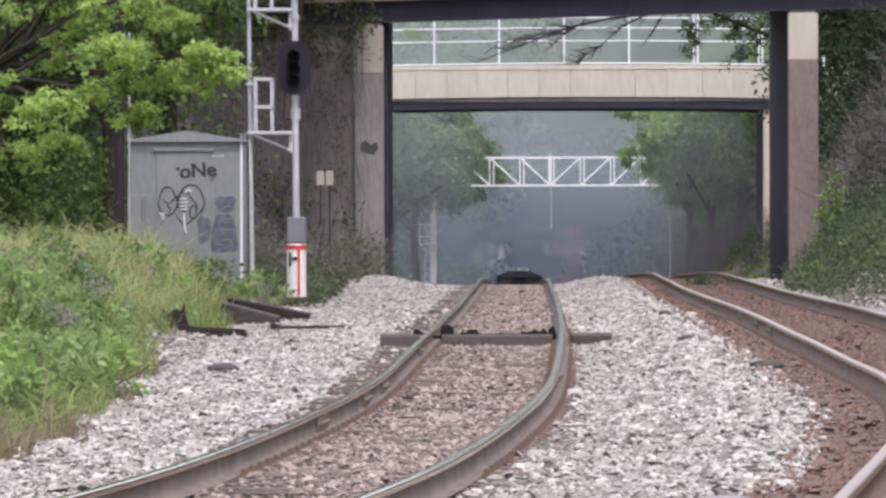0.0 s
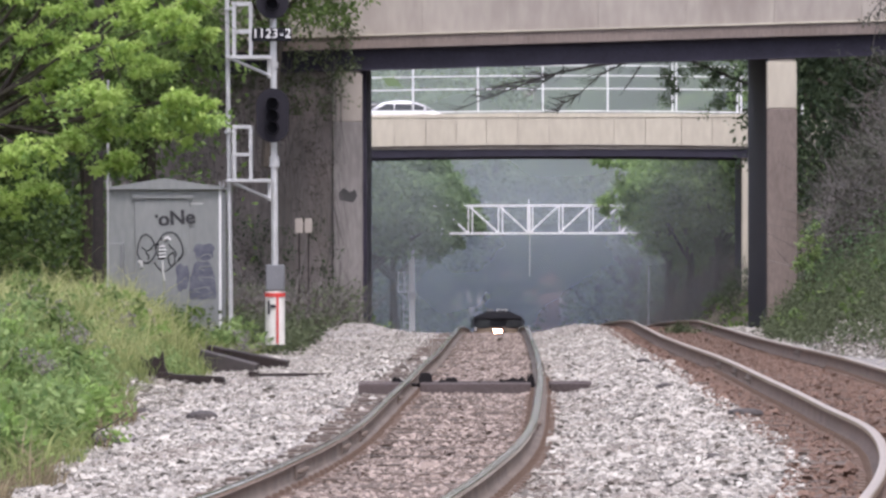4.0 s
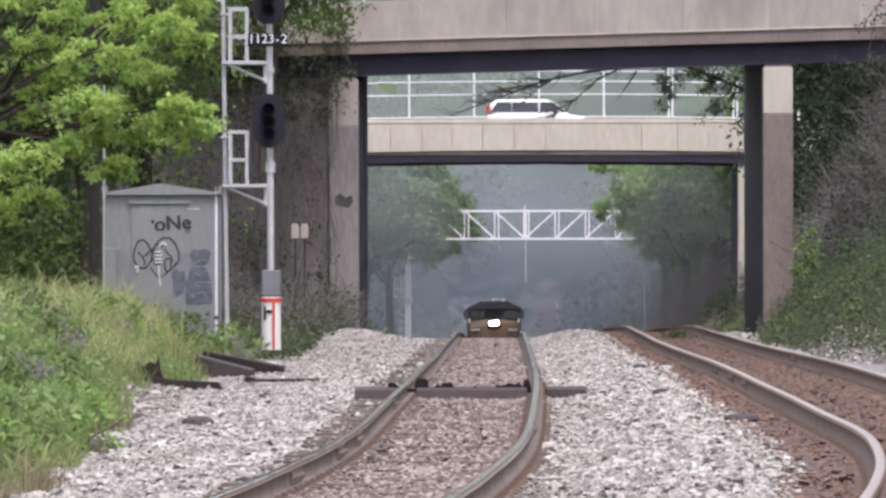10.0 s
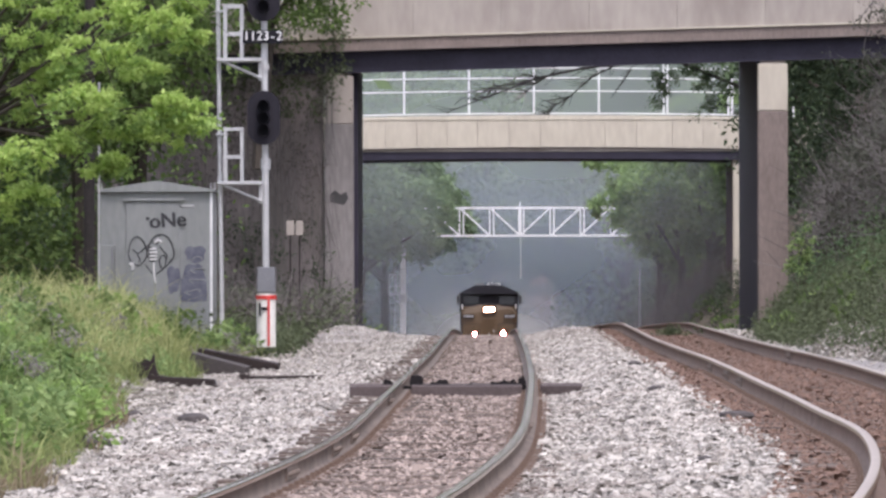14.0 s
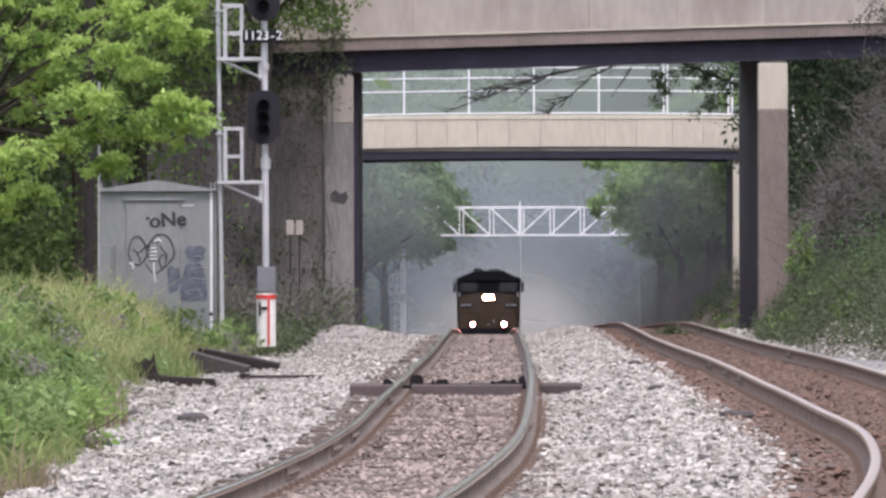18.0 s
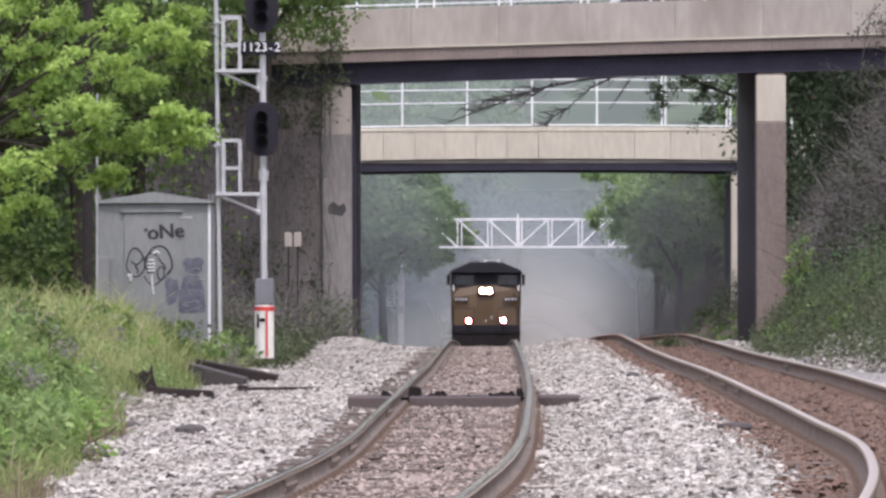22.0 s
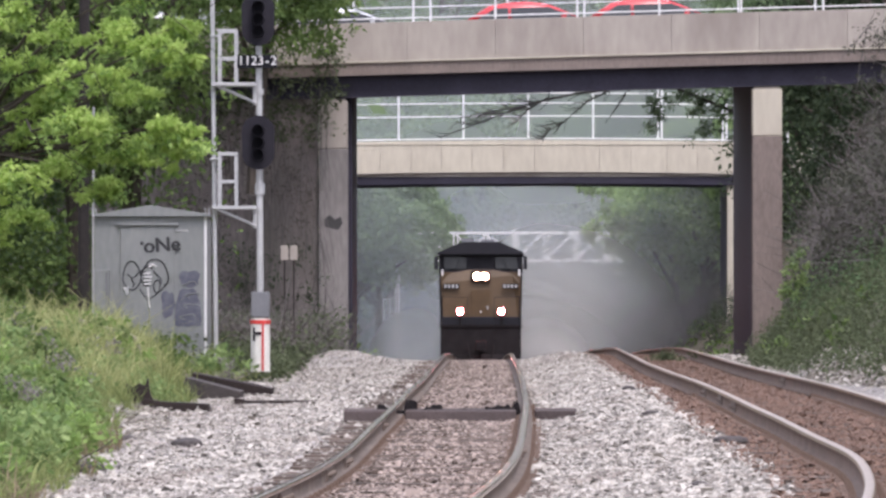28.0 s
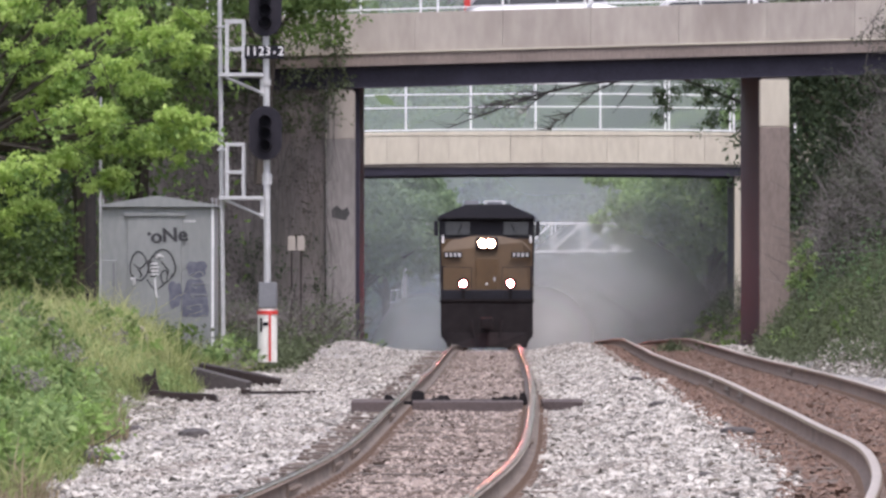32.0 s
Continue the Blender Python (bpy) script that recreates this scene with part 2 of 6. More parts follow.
M_LAMP = glow_mat("headlight_glow", (1.0, 0.45, 0.25), 110.0)
M_DITCH = glow_mat("ditch_light_glow", (1.0, 0.15, 0.14), 800.0)
M_NAVY = mat("dark_blue_loco_paint", (0.013, 0.013, 0.018), (0.024, 0.023, 0.03), 2, 0.6, bump=0.04, spec=0.25, stain=(0.02, 0.018, 0.017))
M_GOLD = mat("dull_gold_loco_paint", (0.062, 0.036, 0.015), (0.108, 0.065, 0.027), 1.5, 0.5, bump=0.04, stain=(0.14, 0.085, 0.04))
M_UNDER = mat("grimy_black_steel", (0.012, 0.010, 0.011), (0.024, 0.021, 0.022), 3, 0.85, bump=0.2, spec=0.15)
M_GLASS_DARK = mat("tinted_glass", (0.035, 0.038, 0.042), (0.055, 0.06, 0.065), 1, 0.12, bump=0, spec=0.45)
M_CAR_WHITE = mat("white_car_paint", (0.76, 0.76, 0.78), (0.82, 0.82, 0.84), 1, 0.25, bump=0, spec=0.7)
M_CAR_RED = mat("red_car_paint", (0.55, 0.04, 0.05), (0.62, 0.06, 0.07), 1, 0.25, bump=0, spec=0.7)
M_CAR_DARK = mat("dark_car_paint", (0.03, 0.032, 0.036), (0.05, 0.052, 0.056), 1, 0.25, bump=0, spec=0.7)
M_CAR_SILVER = mat("silver_car_paint", (0.5, 0.52, 0.54), (0.6, 0.62, 0.64), 1, 0.3, metal=0.4, bump=0, spec=0.7)
M_TYRE = mat("tyre_rubber", (0.012, 0.012, 0.012), (0.025, 0.025, 0.025), 4, 0.9, bump=0.2)
M_SMOKE = smoke_mat("exhaust_smoke", (0.69, 0.68, 0.65), 0.8, 1.3, 0.95)
# next four: sheet colours that stand in for haze over distance
M_HAZE = smoke_mat("blue_distance_haze", (0.27, 0.32, 0.43), 0.5, 1.2)
M_SCREEN = smoke_mat("low_distance_haze", (0.57, 0.62, 0.66), 0.3, 0.9)
M_HAZE_SIDE = smoke_mat("brown_grey_distance_haze", (0.42, 0.39, 0.385), 0.45, 0.9)
M_HAZE_PALE = smoke_mat("pale_distance_haze", (0.62, 0.67, 0.68), 0.33, 0.9)


# ---- mesh helpers ----
def mesh_np(name, verts, faces, material):
    me = bpy.data.meshes.new(name)
    me.from_pydata(np.asarray(verts).tolist() if not isinstance(verts, list) else verts, [], faces.tolist() if isinstance(faces, np.ndarray) else faces)
    for m in material if isinstance(material, (list, tuple)) else [material]:
        me.materials.append(m)
    return me


def thing(name, m=None, label="", category="", group="", kind="", data=None):
    ob = new(name, data)
    if m is not None:
        ob.matrix_basis = m
    return tagged(ob, label, category, group, kind)


def part(name, bm, material, parent, label="", m=None):
    """Links a bmesh, or a ready mesh, as one object under a thing or a part."""
    if isinstance(bm, bpy.types.Mesh):
        me = bm
    else:
        me = bpy.data.meshes.new(name)
        bm.to_mesh(me)
        bm.free()
        me.materials.append(material)
    ob = new(name, me)
    ob.parent = parent
    if m is not None:
        ob.matrix_basis = m
    return tagged(ob, label)


def add_box(bm, x0, x1, y0, y1, z0, z1, bevel=0.0):
    r = bmesh.ops.create_cube(bm, size=1.0, matrix=Matrix.LocRotScale(((x0 + x1) / 2, (y0 + y1) / 2, (z0 + z1) / 2), None, (abs(x1 - x0), abs(y1 - y0), abs(z1 - z0))))
    if bevel:
        es = list({e for v in r["verts"] for e in v.link_edges})
        bmesh.ops.bevel(bm, geom=es, offset=bevel, segments=2, affect="EDGES", profile=0.6)
    return bm


def box(x0, x1, y0, y1, z0, z1, bevel=0.0):
    return add_box(bmesh.new(), x0, x1, y0, y1, z0, z1, bevel)


def add_tube(bm, p, q, r, r2=None, sides=10):
    p, q = Vector(p), Vector(q)
    way = q - p
    m = Matrix.Translation((p + q) / 2) @ way.to_track_quat("Z", "Y").to_matrix().to_4x4()
    bmesh.ops.create_cone(bm, cap_ends=True, segments=sides, radius1=r, radius2=r if r2 is None else r2, depth=way.length, matrix=m)
    return bm


def add_pipe(bm, pts, radii, sides=6):
    """One joined bent pipe through the points."""
    rings, n = [], len(pts)
    pts = [Vector(p) for p in pts]
    for i, p in enumerate(pts):
        way = (pts[min(i + 1, n - 1)] - pts[max(i - 1, 0)]).normalized()
        a = way.cross(Vector((0.13, 0.97, 0.2))).normalized()
        b = way.cross(a)
        r = radii[i] if isinstance(radii, (list, tuple)) else radii
        rings.append([bm.verts.new(p + (a * math.cos(2 * math.pi * k / sides) + b * math.sin(2 * math.pi * k / sides)) * r) for k in range(sides)])
    for u, v in zip(rings[:-1], rings[1:]):
        for k in range(sides):
            bm.faces.new((u[k], u[(k + 1) % sides], v[(k + 1) % sides], v[k]))
    bm.faces.new(rings[0][::-1])
    bm.faces.new(rings[-1])
    return bm


def tube(p, q, r, r2=None, sides=10):
    return add_tube(bmesh.new(), p, q, r, r2, sides)


def prism(outline, y0, y1, bevel=0.0):
    """An outline in x and z, pulled from y0 to y1."""
    bm = bmesh.new()
    a = [bm.verts.new((x, y0, z)) for x, z in outline]
    b = [bm.verts.new((x, y1, z)) for x, z in outline]
    bm.faces.new(a)
    bm.faces.new(b[::-1])
    for i in range(len(a)):
        j = (i + 1) % len(a)
        bm.faces.new((a[j], a[i], b[i], b[j]))
    bmesh.ops.recalc_face_normals(bm, faces=bm.faces)
    if bevel:
        bmesh.ops.bevel(bm, geom=list(bm.edges), offset=bevel, segments=2, affect="EDGES")
    return bm


def smoothstep(a, b, v):
    t = np.clip((np.asarray(v, float) - a) / (b - a), 0, 1)
    return t * t * (3 - 2 * t)


# ---- the line: its course in plan, its heights, the spacing of the two tracks ----
_D = np.arange(-140, 900, 1.0)


def _smooth(ds, vs, width):
    raw = np.interp(_D, ds, vs)
    k = np.hanning(width + 2)[1:-1]
    pad = np.pad(raw, width // 2, mode="reflect", reflect_type="odd")
    return np.convolve(pad, k / k.sum(), "valid")


_COURSE = _smooth([-140, -60, 0, 20, 32, 37.4, 41, 43.9, 48.9, 53.4, 63.8, 69.4, 87.5, 127.5, 185, 310, 396, 900],
                  [-60, -22, -6.6, -2.35, -0.98, -0.595, -0.4, -0.235, -0.05, 0.06, 0.26, 0.345, 0.57, 0.96, 1.43, 2.6, 3.3, 7.4], 7)
_HEIGHT = _smooth([-140, 37, 49, 55, 64, 72, 87, 105, 127, 140, 150, 165, 185, 244, 269, 310, 357, 396, 500, 900],
                  [0, 0.005, 0.03, 0.08, 0.11, 0.12, 0.07, 0.04, -0.02, -0.16, -0.3, -0.53, -0.93, -2.55, -3.55, -4.75, -6.3, -7.45, -9.0, -9.2], 9)
_SPACING = _smooth([-140, 20, 32, 36.5, 41.5, 44.3, 48, 57, 63.5, 71, 81, 96, 135, 150, 900], [4.2, 4.15, 4.15, 4.23, 4.26, 4.2, 4.07, 3.87, 3.8, 3.74, 3.69, 3.67, 3.9, 4.0, 4.1], 5)
_LIFT = _smooth([-140, 40, 70, 110, 150, 220, 300, 900], [0.16, 0.17, 0.14, 0.13, 0.14, 0.25, 0.1, 0.0], 9)


def course(d):
    return np.interp(d, _D, _COURSE)


def height(d):
    return np.interp(d, _D, _HEIGHT)


def second(d):
    return course(d) + np.interp(d, _D, _SPACING)


def second_height(d):
    return height(d) + np.interp(d, _D, _LIFT)


def ground_z(x, d):
    """The height of the ground at x, d."""
    x, d = np.asarray(x, float), np.asarray(d, float)
    u, gap = x - course(d), np.interp(d, _D, _SPACING)
    left, right = height(d), second_height(d)
    across = smoothstep(0.9, gap - 1.3, u)
    z = left * (1 - across) + right * across - 0.215
    heap = np.exp(-((u - gap * 0.5) / 0.62) ** 2) * 0.11 * smoothstep(40, 70, d)
    z = z + heap
    z = z - 0.12 * smoothstep(-1.5, -3.0, u)
    z = z + 0.36 * np.exp(-((x + 2.1) / 0.95) ** 2 - ((d - 130) / 11) ** 2)
    # the weedy mound by the relay house
    mound = smoothstep(-3.6, -6.0, x) * 0.84 * smoothstep(38, 62, d) * (1 - smoothstep(106, 116, d))
    z = z + mound + smoothstep(-7.5, -14, x) * 0.6 * (1 - smoothstep(120, 130, d))
    # fill of the road on the near bridge
    road1 = smoothstep(152.2, 154, d) * (1 - smoothstep(166, 190, d))
    z = np.where(x < -2.8, np.maximum(z, z + (6.2 - z) * smoothstep(-3.0, -4.5, x) * road1), z)
    # bank beside the second track
    foot = gap + 1.5 + 0.5 * smoothstep(85, 110, d) + 1.2 * smoothstep(108, 150, d) + 3.0 * smoothstep(165, 200, d) * (1 - 0.95 * smoothstep(240, 280, d))
    v = u - foot
    bank = np.where(v > 0, np.minimum(0.95 * v, 7.2 - 0.6 * np.exp(-v * 0.1)), 0.0) * smoothstep(5, 40, d) * (1 - 0.35 * smoothstep(165, 200, d) * (1 - smoothstep(240, 280, d)))
    z = z + bank * (1 - 0.4 * smoothstep(400, 500, d))
    # wooded sides of the cutting beyond
    z = z + 6.0 * smoothstep(-6, -26, u) * smoothstep(170, 200, d)
    road2 = smoothstep(252, 266, d) * (1 - smoothstep(280, 296, d))
    side = np.maximum(smoothstep(-4.2, -13, x), smoothstep(14.2, 22, x))
    z = z + np.maximum(0, 7.2 - z) * side * road2
    z = z + 0.05 * np.sin(x * 1.7 + d * 0.6) * np.sin(d * 0.9 - x * 0.4) * smoothstep(3.0, 6.0, np.abs(u - 2))
    return z


# ---- ground: one sheet to the horizon ----
def build_ground():
    xs = np.unique(np.concatenate([np.array([-2500, -1200, -600, -300, -160, -100, -70, -50, -40, -32, -26, -22, -18, -16, -14.5, -13]),
                                   np.arange(-12, 16.01, 0.25), np.array([17, 18.5, 20, 22, 24, 27, 30, 35, 42, 55, 75, 110, 170, 300, 600, 1200, 2500])]))
    ds = np.unique(np.concatenate([np.array([-2500, -1000, -400, -200, -120, -80, -50, -30, -15, -5]), np.arange(0, 170, 1.0), np.arange(170, 420, 3.0),
                                   np.array([430, 445, 460, 480, 500, 530, 570, 620, 700, 800, 1000, 1400, 2500])]))
    gx, gd = np.meshgrid(xs, ds)
    gz = ground_z(gx, np.clip(gd, -130, 890))
    gz += 50 * smoothstep(430, 700, gd) + 14 * smoothstep(60, 400, np.abs(gx))
    verts = np.stack([gx, gd, gz], -1).reshape(-1, 3)
    w = len(xs)
    i = (np.arange(len(ds) - 1)[:, None] * w + np.arange(w - 1)[None]).ravel()
    me = mesh_np("ground", verts, np.stack([i, i + 1, i + w + 1, i + w], -1), [M_SOIL, M_BED, M_BED_RUST])
    cx, cd = (gx[:-1, :-1] + gx[1:, 1:]) / 2, (gd[:-1, :-1] + gd[1:, 1:]) / 2
    u = cx - course(cd)
    bed = ((u > -3.6) & (u < np.interp(cd, _D, _SPACING) + 1.6) & (cd > -130) & (cd < 600)).ravel()
    rusty = bed & (np.abs(u - np.interp(cd, _D, _SPACING)) < 1.4).ravel()
    me.polygons.foreach_set("material_index", bed.astype(np.int32) + rusty)
    me.polygons.foreach_set("use_smooth", np.ones(len(bed), bool))
    tagged(new("ground", me), "earth cutting with a grey crushed stone track bed", "ground", kind="structure")


build_ground()

# ---- rails and ties ----
RAIL_SIDE = [(-0.076, -0.186), (0.076, -0.186), (0.076, -0.176), (0.012, -0.155), (0.009, -0.055), (0.036, -0.04), (0.0365, -0.032)]
RAIL_SIDE += [(-x, z) for x, z in RAIL_SIDE[::-1]]
RAIL_HEAD = [(0.0365, -0.032), (0.037, -0.014), (0.035, -0.007), (0.03, -0.0025), (0.022, -0.0008), (0.0, 0.0), (-0.022, -0.0008), (-0.03, -0.0025), (-0.035, -0.007), (-0.037, -0.014), (-0.0365, -0.032)]


def sweep(name, line, rise, offset, outline, material, closed):
    ds = np.unique(np.concatenate([np.arange(-100, 24, 4.0), np.arange(24, 160, 0.75), np.arange(160, 520, 4.0)]))
    slope = (line(ds + 0.5) - line(ds - 0.5))
    n = np.sqrt(1 + slope ** 2)
    nx, ny = 1 / n, -slope / n
    verts, faces, k = [], [], len(outline)
    for a, b in outline:
        verts.append(np.stack([line(ds) + (offset + a) * nx, ds + (offset + a) * ny, rise(ds) + b], -1))
    verts = np.stack(verts, 1).reshape(-1, 3)
    for r in range(len(ds) - 1):
        for j in range(k if closed else k - 1):
            a, b = r * k + j, r * k + (j + 1) % k
            faces.append((a, b, b + k, a + k))
    me = mesh_np(name, verts, faces, material)
    me.polygons.foreach_set("use_smooth", np.ones(len(faces), bool))
    return me


def tie_mesh():
    bm = box(-1.3, 1.3, -0.115, 0.115, -0.18, 0.0, 0.012)
    for v in bm.verts:
        v.co.z += 0.006 * math.sin(v.co.x * 9)
    me = bpy.data.meshes.new("tie")
    bm.to_mesh(me)
    bm.free()
    me.materials.append(M_TIE)
    return me


def joint_bar_mesh():
    bm = box(-0.03, 0.03, -0.45, 0.45, -0.15, -0.05, 0.008)
    for y in (-0.36, -0.22, -0.08, 0.08, 0.22, 0.36):
        add_tube(bm, (-0.055, y, -0.1), (0.055, y, -0.1), 0.016, sides=6)
    me = bpy.data.meshes.new("joint_bar")
    bm.to_mesh(me)
    bm.free()
    me.materials.append(M_RAIL_SIDE)
    return me


def tie_plate_mesh():
    """A rolled plate under the rail foot with its spike heads."""
    bm = box(-0.17, 0.17, -0.09, 0.09, -0.004, 0.014, 0.003)
    for x, y in ((-0.1, -0.05), (-0.1, 0.05), (0.1, -0.05), (0.1, 0.05)):
        add_box(bm, x - 0.02, x + 0.02, y - 0.015, y + 0.015, 0.01, 0.05)
    me = bpy.data.meshes.new("tie_plate")
    bm.to_mesh(me)
    bm.free()
    me.materials.append(M_RAIL_RUSTY)
    return me


def build_track(name, line, rise, label, joints, seed, rust, head, sunk):
    rnd = random.Random(seed)
    track = thing(name, None, label, "railway track", "the two tracks", "structure")
    for off in (-0.755, 0.755):
        rail = part("rail", sweep("rail", line, rise, off, RAIL_SIDE, rust, False), None, track, "rust-brown steel rail")
        part("rail_head", sweep("rail_head", line, rise, off, RAIL_HEAD, head, False), None, rail, "worn shiny rail head")
    me, jm, pm = tie_mesh(), joint_bar_mesh(), tie_plate_mesh()
    d = 16.0
    while d < 160:
        slope = float(line(d + 0.5) - line(d - 0.5))
        if 35 < d < 72:
            for off in (-0.755, 0.755):
                part("tie_plate", pm, None, track, m=pose(float(line(d)) + off, d - off * slope, float(rise(d)) - 0.188, 0, 0, -math.degrees(math.atan(slope))))
        part("tie", me, None, track, m=pose(float(line(d)) + rnd.uniform(-0.04, 0.04), d, float(rise(d)) - 0.19 - sunk + rnd.uniform(-0.012, 0.012), rnd.uniform(-0.6, 0.6), rnd.uniform(-0.5, 0.5), -math.degrees(math.atan(slope)) + rnd.uniform(-1.2, 1.2)))
        d += 0.5 + rnd.uniform(-0.02, 0.02)
    for off, at in joints:
        slope = float(line(at + 0.5) - line(at - 0.5))
        part("joint_bar", jm, None, track, m=pose(float(line(at)) + off, at + 0.0, float(rise(at)), 0, 0, -math.degrees(math.atan(slope))))
    return track


build_track("railway_track", course, height, "main track of steel rails on wooden ties", [(-0.755, 41.5), (-0.755, 46.5), (-0.755, 49.5), (-0.755, 60.0), (0.755, 52.0)], 3, M_RAIL_SIDE, M_RAIL_HEAD, 0.0)
build_track("railway_track", second, second_height, "second track of rusty rails in brown stained ballast", [(-0.755, 62.0), (-0.755, 65.5), (-0.755, 70.0), (0.755, 80.0)], 4, M_RAIL_RUSTY, M_RAIL_HEAD_DULL, 0.016)


# ---- ballast stones ----
def scatter_stones(name, label, material, count, d0, d1, u0, u1, size, skip, seed, rise=0.0):
    """Crushed stone: flat angular flakes, denser near the start of the line."""
    rng = np.random.default_rng(seed)
    d = d0 * (d1 / d0) ** rng.random(count)
    t = rng.random(count)
    lo, hi = u0(d), u1(d)
    x = course(d) + lo + (hi - lo) * t
    keep = ~skip(x, d) & (np.abs(x) < 0.084 * d + 0.4)
    x, d = x[keep], d[keep]
    k = len(x)
    # six corners: a broken foot and a short sharp ridge
    base = np.array([[-1, -1, -0.6], [1, -1, -0.6], [1, 1, -0.6], [-1, 1, -0.6], [-0.45, 0, 0.9], [0.45, 0, 0.9]], float)
    r = size * rng.lognormal(0, 0.4, k)
    p = base[None] * (0.6 + 0.6 * rng.random((k, 6, 3))) + 0.25 * rng.normal(size=(k, 6, 3))
    p *= (0.5 * r)[:, None, None] * (0.75 + 0.5 * rng.random((k, 1, 3))) * np.array([1.45, 1.25, 0.62])
    a, b = rng.random(k) * 2 * np.pi, rng.normal(size=k) * 0.42
    ca, sa, cb, sb = np.cos(a), np.sin(a), np.cos(b), np.sin(b)
    o = np.zeros(k)
    rot = np.stack([ca, -sa * cb, sa * sb, sa, ca * cb, -ca * sb, o, sb, cb], -1).reshape(k, 3, 3)
    p = np.einsum("kij,knj->kni", rot, p)
    p += np.stack([x, d, ground_z(x, d) + rise + 0.016 * rng.normal(size=k)], -1)[:, None, :]
    j = (np.arange(k) * 6)[:, None]
    quads = np.concatenate([j + np.array([[0, 1, 5, 4]]), j + np.array([[2, 3, 4, 5]])])
    tris = np.concatenate([j + np.array([[1, 2, 5]]), j + np.array([[3, 0, 4]])])
    faces = quads.tolist() + tris.tolist()
    tagged(new(name, mesh_np(name, p.reshape(-1, 3), faces, material)), label, "ballast", kind="stuff")


def rail_clear(x, d):
    near = np.zeros(len(x), bool)
    for line in (course, second):
        for off in (-0.755, 0.755):
            near |= np.abs(x - line(d) - off) < 0.11
    return near


def shoulder_clear(x, d):
    """Keeps most stones off the bare tie ends at one soft spot."""
    u = x - course(d)
    bare = (u > -1.4) & (u < -0.8) & (d > 46) & (d < 60) & (np.sin(x * 91.7 + d * 47.3) < 0.35)
    return rail_clear(x, d) | bare


def tie_bands(x, d):
    """Between the rails the stones lie thin in uneven bands, and the ties show."""
    band = np.sin(d * 5.1) + np.sin(d * 2.3 + 1) + 0.7 * np.sin(x * 3.1 + d * 1.3) + 0.5 * np.sin(x * 7.7 - d)
    return rail_clear(x, d) | ((band > 0.75) & (np.sin(x * 91.7 + d * 47.3) < 0.7) & (d < 64))


def spacing(d):
    return np.interp(d, _D, _SPACING)


scatter_stones("ballast_shoulder", "pale grey crushed stone beside the track", M_STONE, 130000, 30, 165, lambda d: -4.1 - 0.7 * smoothstep(58, 66, d) * smoothstep(108, 100, d), lambda d: -0.8 + 0 * d, 0.0255, shoulder_clear, 1)
scatter_stones("ballast_between_rails", "greyish brown crushed stone between the rails", M_STONE_BROWN, 60000, 30, 165, lambda d: -0.7 + 0 * d, lambda d: 0.7 + 0 * d, 0.022, tie_bands, 2, 0.012)
scatter_stones("ballast_between_tracks", "pale grey crushed stone heaped between two tracks", M_STONE, 140000, 30, 165, lambda d: 0.85 + 0 * d, lambda d: spacing(d) - 1.25, 0.0255, rail_clear, 3)
scatter_stones("rusty_ballast", "rust-brown stained stone under the second track", M_STONE_RUST, 76000, 28, 165, lambda d: spacing(d) - 1.45, lambda d: spacing(d) + 1.15, 0.019, rail_clear, 4, 0.014)
scatter_stones("ballast_edge", "pale crushed stone at the foot of the bank", M_STONE, 16000, 30, 150, lambda d: spacing(d) + 1.0, lambda d: spacing(d) + 2.1, 0.042, rail_clear, 5)


# ---- plank crossing with a dragging equipment detector between the rails ----
def build_detector(d):
    z = float(height(d))
    t = thing("dragging_equipment_detector", pose(float(course(d)), d, z), "black steel paddles on dark creosoted planks across the track", "trackside device")
    for i, (a, b) in enumerate(((-1.35, -0.86), (-0.64, 0.64), (0.86, 1.35))):
        for k in range(3):
            part("plank", box(a, b, -0.4 + 0.28 * k, -0.14 + 0.28 * k, -0.24, -0.075 + 0.008 * k, 0.01), M_PLANK, t)
    rnd = random.Random(5)
    for x0, x1, tall in ((-0.66, -0.5, 0.03), (-0.44, -0.2, -0.02), (0.0, 0.24, -0.06), (0.28, 0.6, -0.01), (0.6, 0.69, 0.02), (-0.98, -0.84, -0.02)):
        n = 6
        top = [(x1 + (x0 - x1) * j / n, tall + rnd.uniform(-0.035, 0.02) - 0.03 * (j in (0, n))) for j in range(n + 1)]
        bm = prism([(x0, -0.13), (x1, -0.13)] + top, 0.1, 0.16, 0.003)
        part("paddle", bm, M_UNDER, t, "black steel paddle")
    part("crank_rod", tube((-1.0, 0.2, -0.1), (0.7, 0.2, -0.1), 0.02), M_UNDER, t)
    return t


build_detector(65.5)


# ---- bridges ----
GRADE = 0.027


def sheared(bm, grade, camber=0.0, mid=0.0):
    for v in bm.verts:
        v.co.z += grade * v.co.x - camber * (v.co.x - mid) ** 2
    return bm


def i_beam(xs, y, z0, z1, half, web=0.02, flange=0.03):
    """A rolled girder along x."""
    ring = [(-half, z0), (half, z0), (half, z0 + flange), (web, z0 + flange), (web, z1 - flange), (half, z1 - flange), (half, z1), (-half, z1), (-half, z1 - flange), (-web, z1 - flange), (-web, z0 + flange), (-half, z0 + flange)]
    bm = bmesh.new()
    rings = [[bm.verts.new((float(x), y + a, z)) for a, z in ring] for x in xs]
    for u, v in zip(rings[:-1], rings[1:]):
        for k in range(12):
            bm.faces.new((u[k], u[(k + 1) % 12], v[(k + 1) % 12], v[k]))
    bm.faces.new(rings[0][::-1])
    bm.faces.new(rings[-1])
    bmesh.ops.recalc_face_normals(bm, faces=bm.faces)
    return bm


